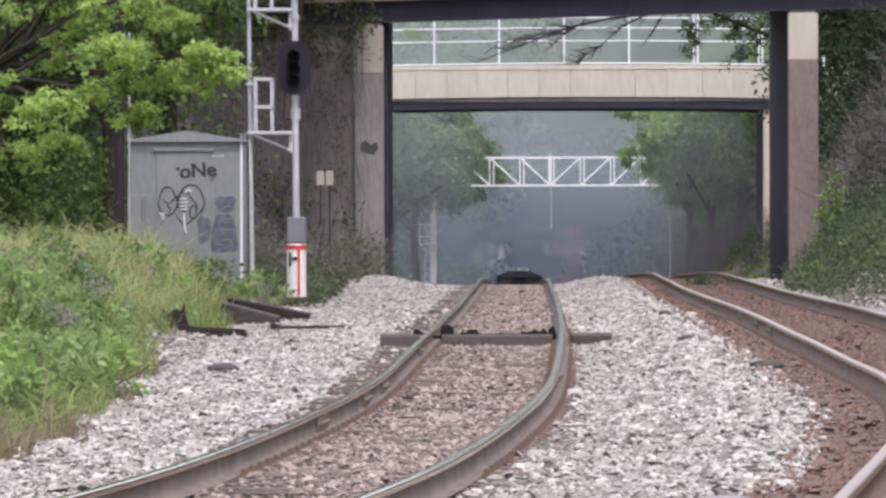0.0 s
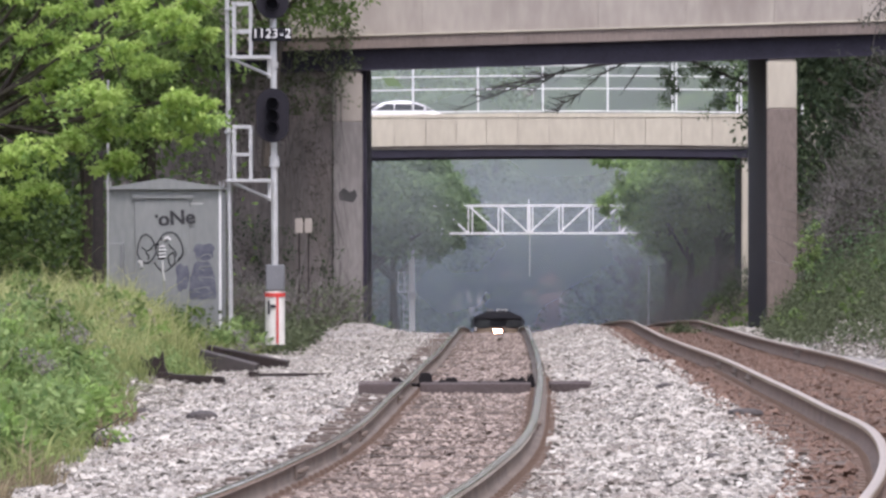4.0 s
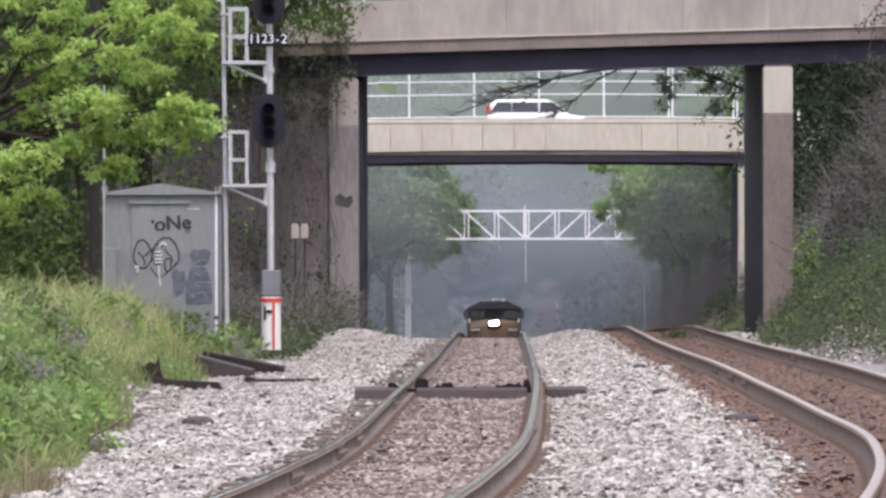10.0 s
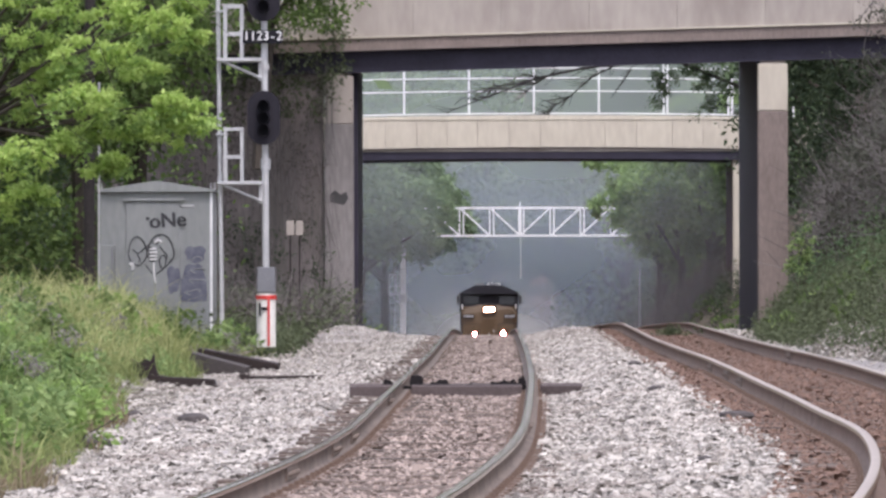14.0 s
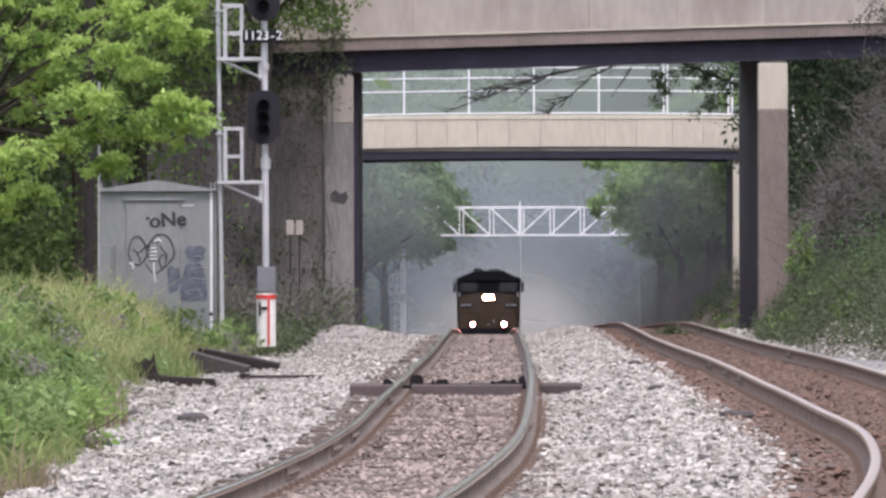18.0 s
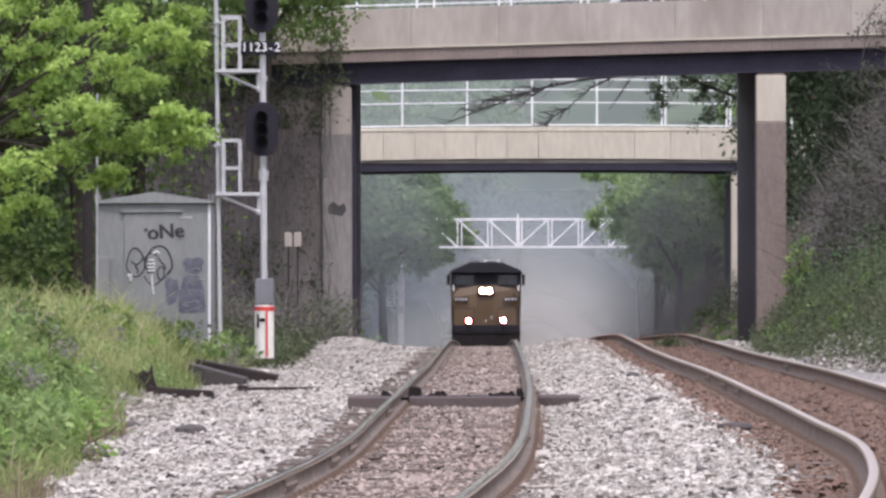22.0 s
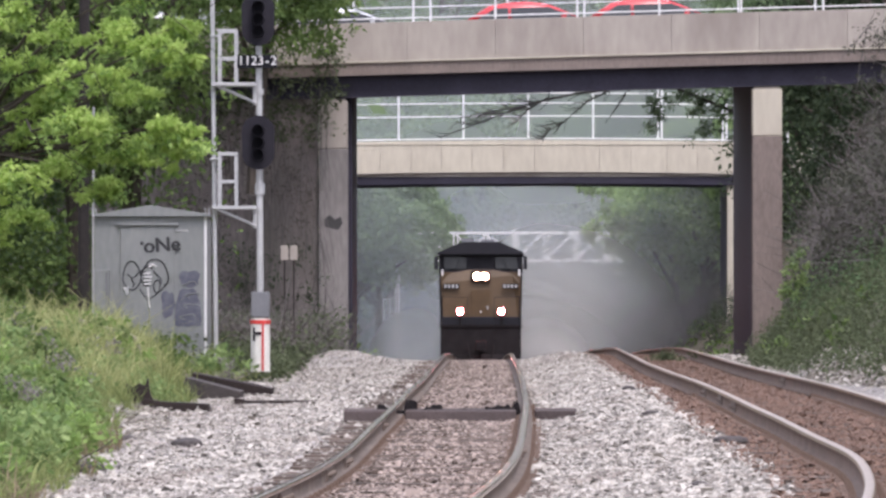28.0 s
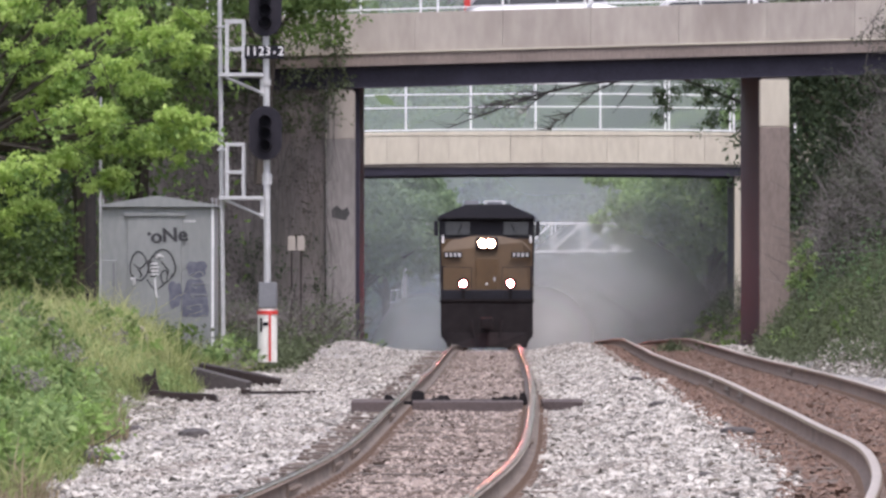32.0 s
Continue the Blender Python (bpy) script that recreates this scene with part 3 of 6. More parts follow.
def fence(parent, xs, y, z, tall, rails, grade, post_r, camber=0.0, mid=0.0):
    for x in xs:
        part("fence_post", sheared(tube((x, y, z), (x, y, z + tall), post_r, sides=8), grade, camber, mid), M_WHITE_STEEL, parent)
    for k in rails:
        bm = bmesh.new()
        pts = np.linspace(xs[0], xs[-1], 13)
        for a, b in zip(pts[:-1], pts[1:]):
            add_tube(bm, (a, y, z + k), (b, y, z + k), post_r * 0.62, sides=6)
        part("fence_rail", sheared(bm, grade, camber, mid), M_WHITE_STEEL, parent)


def build_near_bridge():
    y0, y1 = 151.5, 161.5
    b = thing("near_road_bridge", None, "concrete road bridge on dark steel girders over the tracks", "bridge", "road bridges", "structure")
    part("deck", sheared(box(-58, 62, y0 + 0.05, y1 - 0.05, 7.32, 7.74, 0.03), GRADE), M_CONCRETE, b)
    part("road_surface", sheared(box(-58, 62, y0 + 0.5, y1 - 0.5, 7.744, 7.79), GRADE), M_ASPHALT, b, "asphalt road surface")
    part("slab_edge", sheared(box(-14, 22, y0 - 0.06, y0 + 0.06, 7.21, 7.54, 0.01), GRADE), M_CONCRETE_BROWN, b, "brown stained concrete slab edge")
    part("drip_ledge", sheared(box(-14, 22, y0 - 0.12, y0 + 0.06, 7.543, 7.585, 0.008), GRADE), M_CONCRETE_LIGHT, b, "pale concrete drip ledge")
    x = 1.6 - 2.36 * 6
    while x < 20:
        part("parapet_panel", sheared(box(x + 0.003, x + 2.357, y0 - 0.06, y0 + 0.16, 7.588, 8.62, 0.012), GRADE), M_CONCRETE, b)
        part("parapet_panel", sheared(box(x + 0.003, x + 2.357, y1 - 0.16, y1 + 0.06, 7.588, 8.5, 0.012), GRADE), M_CONCRETE, b)
        x += 2.36
    part("parapet_core", sheared(box(-12.5, 20, y0 + 0.03, y0 + 0.13, 7.6, 8.6), GRADE), M_CONCRETE, b)
    for k, y in enumerate(np.linspace(y0 + 0.25, y1 - 0.25, 5)):
        part("girder", sheared(i_beam(np.linspace(-10.5, 17, 3), y, 6.97 if k else 6.63, 7.316, 0.16), GRADE), M_GIRDER_AND_SHADE, b, "dark painted steel girder")
    # underside in the girder colour, so its shade is in the paint
    part("soffit", sheared(box(-10.5, 17, y0 + 0.3, y1 - 0.3, 7.25, 7.31), GRADE), M_GIRDER_AND_SHADE, b)
    for xa, xb, xi, zj in ((-3.14, -2.36, -2.36, 5.2), (8.5, 9.3, 8.5, 5.53)):
        top = 6.63 + GRADE * (xa + xb) / 2 - 0.015
        part("pier_column", box(xa, xb, y0 + 0.1, y0 + 0.7, -2.5, zj, 0.03), M_CONCRETE_BROWN if xa > 0 else M_PIER, b, "stained concrete pier column")
        part("pier_head", box(xa + 0.004, xb - 0.004, y0 + 0.104, y0 + 0.696, zj + 0.004, top - 0.06, 0.03), M_CONCRETE_LIGHT if xa > 0 else M_CONCRETE, b, "paler concrete pier head")
        part("bearing", box(xa + 0.06, xb - 0.06, y0 + 0.15, y0 + 0.65, top - 0.058, top + 0.008), M_CONCRETE, b)
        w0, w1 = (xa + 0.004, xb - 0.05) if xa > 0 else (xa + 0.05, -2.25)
        # concrete wall coloured like the girders to paint in the shade under the deck
        part("pier_wall", box(w0, w1, y0 + 0.72, y1, -2.5, top + 0.33), M_GIRDER_AND_SHADE, b, "pier wall under the deck, its shade put into the colour")
    part("wing_wall", box(-14, -3.16, y0 + 0.3, y0 + 0.7, -2.5, 7.0, 0.04), M_WINGWALL, b, "stained concrete wing wall, coloured darker for its shade")
    part("dark_stain", prism([(-2.98, 3.1), (-2.62, 3.02), (-2.5, 3.2), (-2.56, 3.38), (-2.7, 3.3), (-2.86, 3.42), (-3.0, 3.3)], y0 + 0.094, y0 + 0.1), M_ASPHALT, b, "dark smear on the pier")
    xs = [-13.8 + 2.2 * i for i in range(15)]
    fence(b, xs, y0 + 0.06, 8.625, 2.0, (0.1, 1.0, 1.95), GRADE, 0.03)
    fence(b, [x + 0.45 for x in xs], y1 - 0.06, 8.505, 2.0, (0.1, 1.0, 1.95), GRADE, 0.03)


build_near_bridge()


def build_far_bridge():
    y0, y1 = 270.0, 277.5
    cam_k, mid = 0.0011, 5.0
    b = thing("far_road_bridge", None, "pale concrete road bridge with a white fence over the tracks", "bridge", "road bridges", "structure")
    part("deck", box(-60, 75, y0 + 0.1, y1 - 0.1, 7.05, 7.62, 0.03), M_CONCRETE, b)
    part("road_surface", box(-60, 75, y0 + 0.4, y1 - 0.4, 7.624, 7.76), M_ASPHALT, b, "asphalt road surface")
    rnd = random.Random(8)
    x, xs = -9.0, []
    while x < 19:
        w = rnd.choice((1.45, 1.5, 1.6, 1.72, 3.1))
        part("parapet_panel", sheared(box(x + 0.007, x + w - 0.007, y0 - 0.05, y0 + 0.2, 6.99, 8.52, 0.02), 0, cam_k, mid), M_CONCRETE_LIGHT, b)
        part("parapet_panel", sheared(box(x + 0.007, x + w - 0.007, y1 - 0.2, y1 + 0.05, 6.99, 8.4, 0.02), 0, cam_k, mid), M_CONCRETE_LIGHT, b)
        x += w
    part("parapet_core", sheared(box(-9, 19, y0 + 0.05, y0 + 0.17, 7.0, 8.51), 0, cam_k, mid), M_CONCRETE, b)
    part("parapet_cap", sheared(box(-9, 19, y0 - 0.08, y0 + 0.22, 8.515, 8.58, 0.01), 0, cam_k, mid), M_CONCRETE_LIGHT, b)
    for y in np.linspace(y0 + 0.1, y1 - 0.1, 4):
        part("girder", sheared(i_beam(np.linspace(-5, 15, 13), y, 6.45, 6.98, 0.15), 0, cam_k, mid), M_GIRDER_AND_SHADE, b, "dark painted steel girder")
    # soffit coloured dark for the shade under the far deck
    part("soffit", sheared(box(-5, 15, y0 + 0.3, y1 - 0.3, 6.9, 6.98), 0, cam_k, mid), M_GIRDER_AND_SHADE, b)
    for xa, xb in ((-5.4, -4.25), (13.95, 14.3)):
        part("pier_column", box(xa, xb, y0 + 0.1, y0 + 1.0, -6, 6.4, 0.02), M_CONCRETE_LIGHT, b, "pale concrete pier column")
        # shade below the far deck put into this wall's dark colour
        part("pier_wall", box(xa + 0.02, xb - 0.02, y0 + 1.02, y1, -6, 6.4), M_GIRDER_AND_SHADE, b, "pier wall under the deck, its shade put into the colour")
    posts = sorted([-7.98 + 3.1 * i for i in range(9)] + [-7.8 + 3.1 * i for i in (6, 7)])
    fence(b, posts, y0 + 0.1, 8.58, 2.45, (0.03, 1.1, 1.72, 2.2), 0, 0.05, cam_k, mid)


build_far_bridge()


# ---- signal cantilever beyond the far bridge ----
def build_gantry():
    d = 303.0
    zb, zt = 2.93, 4.42
    mid, panel, n = 4.2, 1.62, 8
    xs = [mid + panel * (i - n / 2) for i in range(n + 1)]
    x0, x1 = xs[0] - 0.2, xs[-1] + 0.2
    g = thing("signal_cantilever", pose(0, d, 0), "white lattice steel signal bridge across the tracks", "signal bridge")
    for y in (0.0, 1.0):
        for z in (zb, zt):
            part("chord", box(x0, x1, y - 0.055, y + 0.055, z - 0.055, z + 0.055, 0.008), M_WHITE_STEEL, g)
        for i, x in enumerate(xs):
            x += 0.22 * y
            part("upright", box(x - 0.035, x + 0.035, y - 0.04, y + 0.04, zb, zt), M_WHITE_STEEL, g)
            if i < n and y == 0.0:
                a, c = ((x, zt), (xs[i + 1], zb)) if i < n / 2 else ((x, zb), (xs[i + 1], zt))
                part("diagonal", tube((a[0], y, a[1]), (c[0], y, c[1]), 0.045, sides=6), M_WHITE_STEEL, g)
    for x in xs:
        for z in (zb, zt):
            part("cross_brace", tube((x, 0, z), (x + 0.22, 1.0, z), 0.035, sides=6), M_WHITE_STEEL, g)
    part("splice_plate", box(mid - 0.09, mid + 0.09, -0.075, -0.058, zb, zt), M_WHITE_STEEL, g)
    part("finial", tube((mid, 0, zt), (mid, 0, zt + 0.32), 0.04, 0.02, 6), M_WHITE_STEEL, g)
    # mast with its ladder and a caged platform
    px = -2.08
    gz = float(ground_z(px, d))
    part("mast", box(px - 0.15, px + 0.15, 0.3, 0.6, gz - 0.3, zt, 0.01), M_WHITE_STEEL, g, "white steel mast")
    part("ladder_stile", box(px - 0.46, px - 0.42, 0.28, 0.32, gz + 0.2, zt - 1.0), M_MAST, g)
    for k in range(16):
        z = gz + 0.5 + 0.36 * k
        part("rung", box(px - 0.44, px - 0.15, 0.28, 0.32, z - 0.025, z + 0.025), M_MAST, g)
    for z in (-0.2, 0.2, 0.85):
        part("platform_rail", box(px - 0.75, px - 0.1, 0.22, 0.27, z - 0.03, z + 0.03), M_WHITE_STEEL, g)
    for dx in (-0.75, -0.4):
        part("platform_post", box(px + dx, px + dx + 0.05, 0.2, 0.25, -0.23, 0.88), M_WHITE_STEEL, g)
    part("platform_brace", tube((px - 0.72, 0.24, -0.22), (px - 0.14, 0.3, -0.75), 0.035, sides=6), M_MAST, g)
    part("mast_collar", box(px - 0.22, px + 0.22, 0.26, 0.64, -0.62, -0.2, 0.02), M_MAST, g)
    part("signal_cable", tube((4.25, 0.4, zb), (4.25, 0.4, zb - 2.3), 0.03, sides=6), M_MAST, g)


build_gantry()


# ---- wayside signal ----
def oval(rx, rz, y0, y1, zc, n=28):
    """A stadium-shaped plate: straight sides with round ends."""
    pts = []
    for i in range(n):
        a = 2 * math.pi * i / n
        pts.append((rx * math.cos(a), zc + (rz - rx) * (1 if math.sin(a) >= 0 else -1) + rx * math.sin(a)))
    return prism(pts, y0, y1)


def lettering(text, size, m, parent, name="numeral", material=None, thick=0.004):
    cu = bpy.data.curves.new(name, "FONT")
    cu.body, cu.size, cu.extrude, cu.align_x, cu.align_y = text, size, thick, "CENTER", "CENTER"
    ob = bpy.data.objects.new(name, cu)
    me = bpy.data.meshes.new_from_object(ob)
    bpy.data.objects.remove(ob)
    me.materials.append(material or M_SIGN_WHITE)
    return part(name, me, None, parent, m=m)


def build_signal():
    d, x = 102.0, -3.2
    g = float(ground_z(x, d)) - 0.02
    foot = -0.05
    s = thing("railway_signal", pose(x, d, foot), "two-head colour light railway signal on a grey mast", "railway signal")
    part("foundation", box(-0.45, 0.45, -0.4, 0.4, g - foot - 0.8, -0.3, 0.03), M_CONCRETE, s)
    part("mast", tube((0.03, 0, 1.3), (0.0, 0, 6.9), 0.062, 0.055, 14), M_MAST, s)
    part("mast_collar", tube((0.025, 0, 3.2), (0.025, 0, 3.4), 0.09, sides=14), M_MAST, s)
    part("mast_collar", tube((0.01, 0, 5.0), (0.01, 0, 5.1), 0.085, sides=14), M_MAST, s)
    part("junction_box", box(-0.13, 0.2, -0.16, 0.14, 0.98, 1.44, 0.02), M_BOX, s, "dark grey junction box")
    drum = part("base_cover", tube((0.03, 0, 0.0), (0.03, 0, 0.96), 0.175, sides=24), M_DRUM, s, "white base cover with red bands")
    part("red_band", tube((0.03, 0, 0.86), (0.03, 0, 0.93), 0.189, sides=24), M_RED, drum)
    part("red_stripe", box(0.06, 0.1, -0.2, -0.18, 0.02, 0.86), M_RED, drum)
    part("marking_bar", box(-0.1, -0.06, -0.186, -0.172, 0.55, 0.8), M_BLACK, drum)
    part("marking_bar", box(-0.05, 0.05, -0.194, -0.18, 0.66, 0.72), M_BLACK, drum)
    for zc in (4.13, 6.36):
        head = part("signal_head", oval(0.3, 0.49, -0.22, -0.17, zc), M_BACKING, s, "black oval signal backing")
        part("lamp_case", oval(0.17, 0.37, -0.16, 0.1, zc), M_BLACK, head)
        for k in (-0.22, 0.0, 0.22):
            hood = bmesh.new()
            n = 16
            rings = []
            for y, r in ((-0.225, 0.115), (-0.46, 0.105)):
                rings.append([hood.verts.new((r * math.cos(a), y - (0.0 if math.sin(a) > -0.2 else -0.12) * (y < -0.3), zc + k + r * math.sin(a))) for a in [2 * math.pi * i / n for i in range(n)]])
            for i in range(n):
                hood.faces.new((rings[0][i], rings[0][(i + 1) % n], rings[1][(i + 1) % n], rings[1][i]))
            hd = part("hood", hood, M_BLACK, head)
            sol = hd.modifiers.new("thick", "SOLIDIFY")
            sol.thickness = 0.006
            part("lens", tube((0, -0.226, zc + k), (0, -0.232, zc + k), 0.085, sides=16), M_BLACK, head, "dark unlit lens")
    plate = part("number_plate", box(-0.38, 0.34, -0.2, -0.18, 5.47, 5.71, 0.004), M_BLACK, s, "black plate with white numerals")
    for k, c in enumerate("1123-2"):
        lettering(c, 0.235, pose(-0.31 + 0.118 * k, -0.206, 5.6, 90, 0, 0), plate)
    # ladder seen edge on, with two caged platforms
    lad = part("ladder", tube((-0.76, -0.12, -0.3), (-0.84, -0.12, 7.4), 0.035, sides=8), M_GALV, s, "galvanised ladder")
    part("stile", tube((-0.76, 0.26, -0.3), (-0.84, 0.26, 7.4), 0.03, sides=8), M_GALV, lad)
    for k in range(24):
        z = 0.1 + 0.3 * k
        xx = -0.76 - 0.08 * (z + 0.3) / 7.7
        part("rung", tube((xx, -0.12, z), (xx, 0.26, z), 0.012, sides=6), M_GALV, lad)
    for zf in (2.93, 5.15):
        pf = part("platform", box(-0.84, -0.04, -0.3, 0.35, zf, zf + 0.06, 0.006), M_GALV, s, "galvanised steel platform")
        part("brace", tube((-0.72, -0.25, zf - 0.01), (-0.05, -0.05, zf - 0.3), 0.028, sides=8), M_GALV, pf)
        part("bracket", box(-0.1, -0.03, -0.06, 0.06, zf - 0.34, zf + 0.05), M_GALV, pf)
        for px in (-0.7, -0.4):
            part("rail_post", box(px - 0.024, px + 0.024, -0.3, -0.25, zf + 0.06, zf + 1.02), M_GALV, pf)
            part("rail_post", box(px - 0.024, px + 0.024, 0.3, 0.35, zf + 0.06, zf + 1.02), M_GALV, pf)
        for pz in (0.5, 1.0):
            part("hand_rail", box(-0.73, -0.37, -0.31, -0.26, zf + pz - 0.025, zf + pz + 0.025), M_GALV, pf)
            part("hand_rail", box(-0.73, -0.37, 0.3, 0.35, zf + pz - 0.025, zf + pz + 0.025), M_GALV, pf)
        part("stay", tube((-0.86, -0.12, zf + 0.9), (-0.7, -0.26, zf + 0.9), 0.025, sides=6), M_GALV, pf)


build_signal()


# ---- relay house ----
def build_house():
    d, x = 105.0, -5.3
    z0 = 1.45 - (592 - 494) / 95.2
    w, h = 1.03, 2.36
    t = thing("relay_house", pose(x, d, z0), "grey sheet metal relay house sprayed with graffiti", "equipment shed")
    part("body", box(-w, w, 0, 2.4, -0.6, h, 0.015), M_HOUSE, t)
    roof = prism([(-w - 0.06, h + 0.005), (w + 0.06, h + 0.005), (w + 0.06, h + 0.05), (0.0, h + 0.22), (-w - 0.06, h + 0.05)], -0.1, 2.5, 0.008)
    part("roof", roof, M_HOUSE, t, "low pitched grey metal roof")
    part("corner_trim", box(w - 0.035, w + 0.012, -0.015, 0.03, -0.6, h), M_WHITE_STEEL, t)
    part("corner_trim", box(-w - 0.012, -w + 0.035, -0.015, 0.03, -0.6, h), M_HOUSE, t)
    door = part("door", box(-0.56, 0.44, -0.03, -0.002, 0.1, 2.18, 0.01), M_HOUSE, t, "grey metal door with sprayed tags")
    part("door_hood", box(-0.62, 0.52, -0.07, -0.002, 2.2, 2.25, 0.008), M_HOUSE, t)
    part("handle", box(-0.47, -0.41, -0.06, -0.03, 0.92, 1.06, 0.008), M_GALV, door, "steel door handle")
    part("vent_plate", box(0.46, 0.7, -0.012, -0.002, 2.09, 2.12), M_MAST, t)
    for sx in (-w - 0.02, w + 0.02):
        for k in (0, 0.07):
            part("roof_bolt", tube((sx + k - 0.035, -0.04, h + 0.04), (sx + k - 0.035, -0.04, h + 0.17), 0.012, sides=6), M_GALV, t)
    side = part("side_cabinet", box(-w - 0.02, -w + 0.26, -0.2, -0.005, -0.3, 1.38, 0.015), M_HOUSE, t, "small grey side cabinet")
    part("cabinet_edge", box(-w + 0.2, -w + 0.24, -0.206, -0.2, 0.0, 1.32), M_BOX, side)
    # spray-painted tags, thin skins on the door and wall
    for k in (0, 1, 2):
        lettering("oNe", 0.38, pose(0.2 + 0.013 * k, -0.034 - 0.001 * k, 1.83 + 0.008 * (k % 2), 90, -4, 0), door, "sprayed_word", M_GRAFFITI, 0.002)
    part("sprayed_blot", tube((-0.16, -0.036, 1.87), (-0.16, -0.033, 1.87), 0.035, sides=9), M_GRAFFITI, door)
    rnd = random.Random(11)

    def stroke(pts, r, material, lift, parent):
        bm = bmesh.new()
        add_pipe(bm, [(a, lift, b) for a, b in pts], r, 5)
        part("sprayed_line", bm, material, parent)

    def loop(cx, cz, rx, rz, r, wob, parent, material=M_GRAFFITI, y=-0.034, a0=0.0, a1=6.4):
        ph = rnd.uniform(0, 6)
        stroke([(cx + rx * (1 + wob * math.sin(3 * a + ph)) * math.cos(a), cz + rz * (1 + wob * math.cos(2 * a + ph)) * math.sin(a)) for a in np.linspace(a0, a1, 22)], r, material, y, parent)

    loop(-0.35, 1.27, 0.17, 0.25, 0.014, 0.08, door)
    loop(0.08, 1.27, 0.25, 0.29, 0.014, 0.06, door, a0=-0.9, a1=3.6)
    stroke([(-0.2, 1.02), (-0.12, 0.9), (-0.04, 0.82), (0.08, 0.9), (0.2, 1.0), (0.28, 1.12)], 0.011, M_GRAFFITI, -0.034, door)
    loop(0.12, 1.07, 0.06, 0.13, 0.013, 0.1, door)
    loop(-0.06, 1.38, 0.09, 0.06, 0.014, 0.1, door, a0=0.2, a1=4.4)
    stroke([(-0.44, 1.3), (-0.34, 1.22), (-0.28, 1.26), (-0.22, 1.33), (-0.14, 1.38)], 0.013, M_GRAFFITI, -0.034, door)
    stroke([(-0.36, 1.2), (-0.3, 1.12), (-0.33, 1.06)], 0.013, M_GRAFFITI, -0.034, door)
    stroke([(0.06, 1.36), (0.14, 1.26), (0.2, 1.2), (0.19, 1.12)], 0.012, M_GRAFFITI, -0.034, door)
    for k in range(4):
        z = 1.08 + 0.065 * k
        stroke([(-0.14, z), (-0.02 + rnd.uniform(-0.02, 0.03), z + 0.01)], 0.012, M_GRAFFITI, -0.034, door)
        stroke([(-0.12, z + 0.033), (0.0 + rnd.uniform(-0.02, 0.03), z + 0.04)], 0.018, M_GRAFFITI_PALE, -0.036, door)
    stroke([(-0.04, 1.42), (0.04, 1.48), (0.1, 1.43)], 0.02, M_GRAFFITI_PALE, -0.036, door)
    stroke([(-0.05, 1.05), (-0.05, 0.95), (-0.04, 0.85), (-0.03, 0.74), (-0.01, 0.68)], 0.018, M_GRAFFITI_PALE, -0.036, door)
    stroke([(-0.5, 1.04), (-0.42, 1.0)], 0.025, M_GRAFFITI_PALE, -0.036, door)

    def patch(x0, x1, z0, z1, y, parent, seed):
        pts = []
        for i in range(26):
            a = 2 * math.pi * i / 26
            q = 1 + 0.1 * math.sin(3 * a + seed) + 0.06 * math.sin(7 * a + 2 * seed)
            cx, cz = math.cos(a), math.sin(a)
            sq = (abs(cx) ** 4 + abs(cz) ** 4) ** -0.25
            pts.append(((x0 + x1) / 2 + (x1 - x0) / 2 * cx * sq * q, (z0 + z1) / 2 + (z1 - z0) / 2 * cz * sq * q))
        part("faded_tag", prism(pts, y - 0.001, y), M_GRAFFITI_BLUE, parent, "faded blue sprayed patch")

    patch(0.2, 0.435, 0.5, 0.98, -0.031, door, 1.0)
    patch(0.455, 0.93, 0.3, 1.0, -0.003, t, 3.1)
    patch(0.54, 0.9, 1.06, 1.36, -0.003, t, 6.0)
    for k in range(4):
        loop(0.74 + rnd.uniform(-0.05, 0.05), 0.5 + 0.2 * k, 0.13, 0.05, 0.01, 0.3, t, M_HOUSE, -0.006, 0, 4)
    for k in range(4):
        stroke([(0.36 + 0.05 * k, 1.12 + 0.03 * k), (0.38 + 0.05 * k, 1.3)], 0.008, M_HOUSE, -0.036 if k < 2 else -0.006, door if k < 2 else t)


build_house()


# ---- scrap beside the track ----
def spot_on(x, d, sink):
    return pose(x, d, float(ground_z(x, d)) - sink)


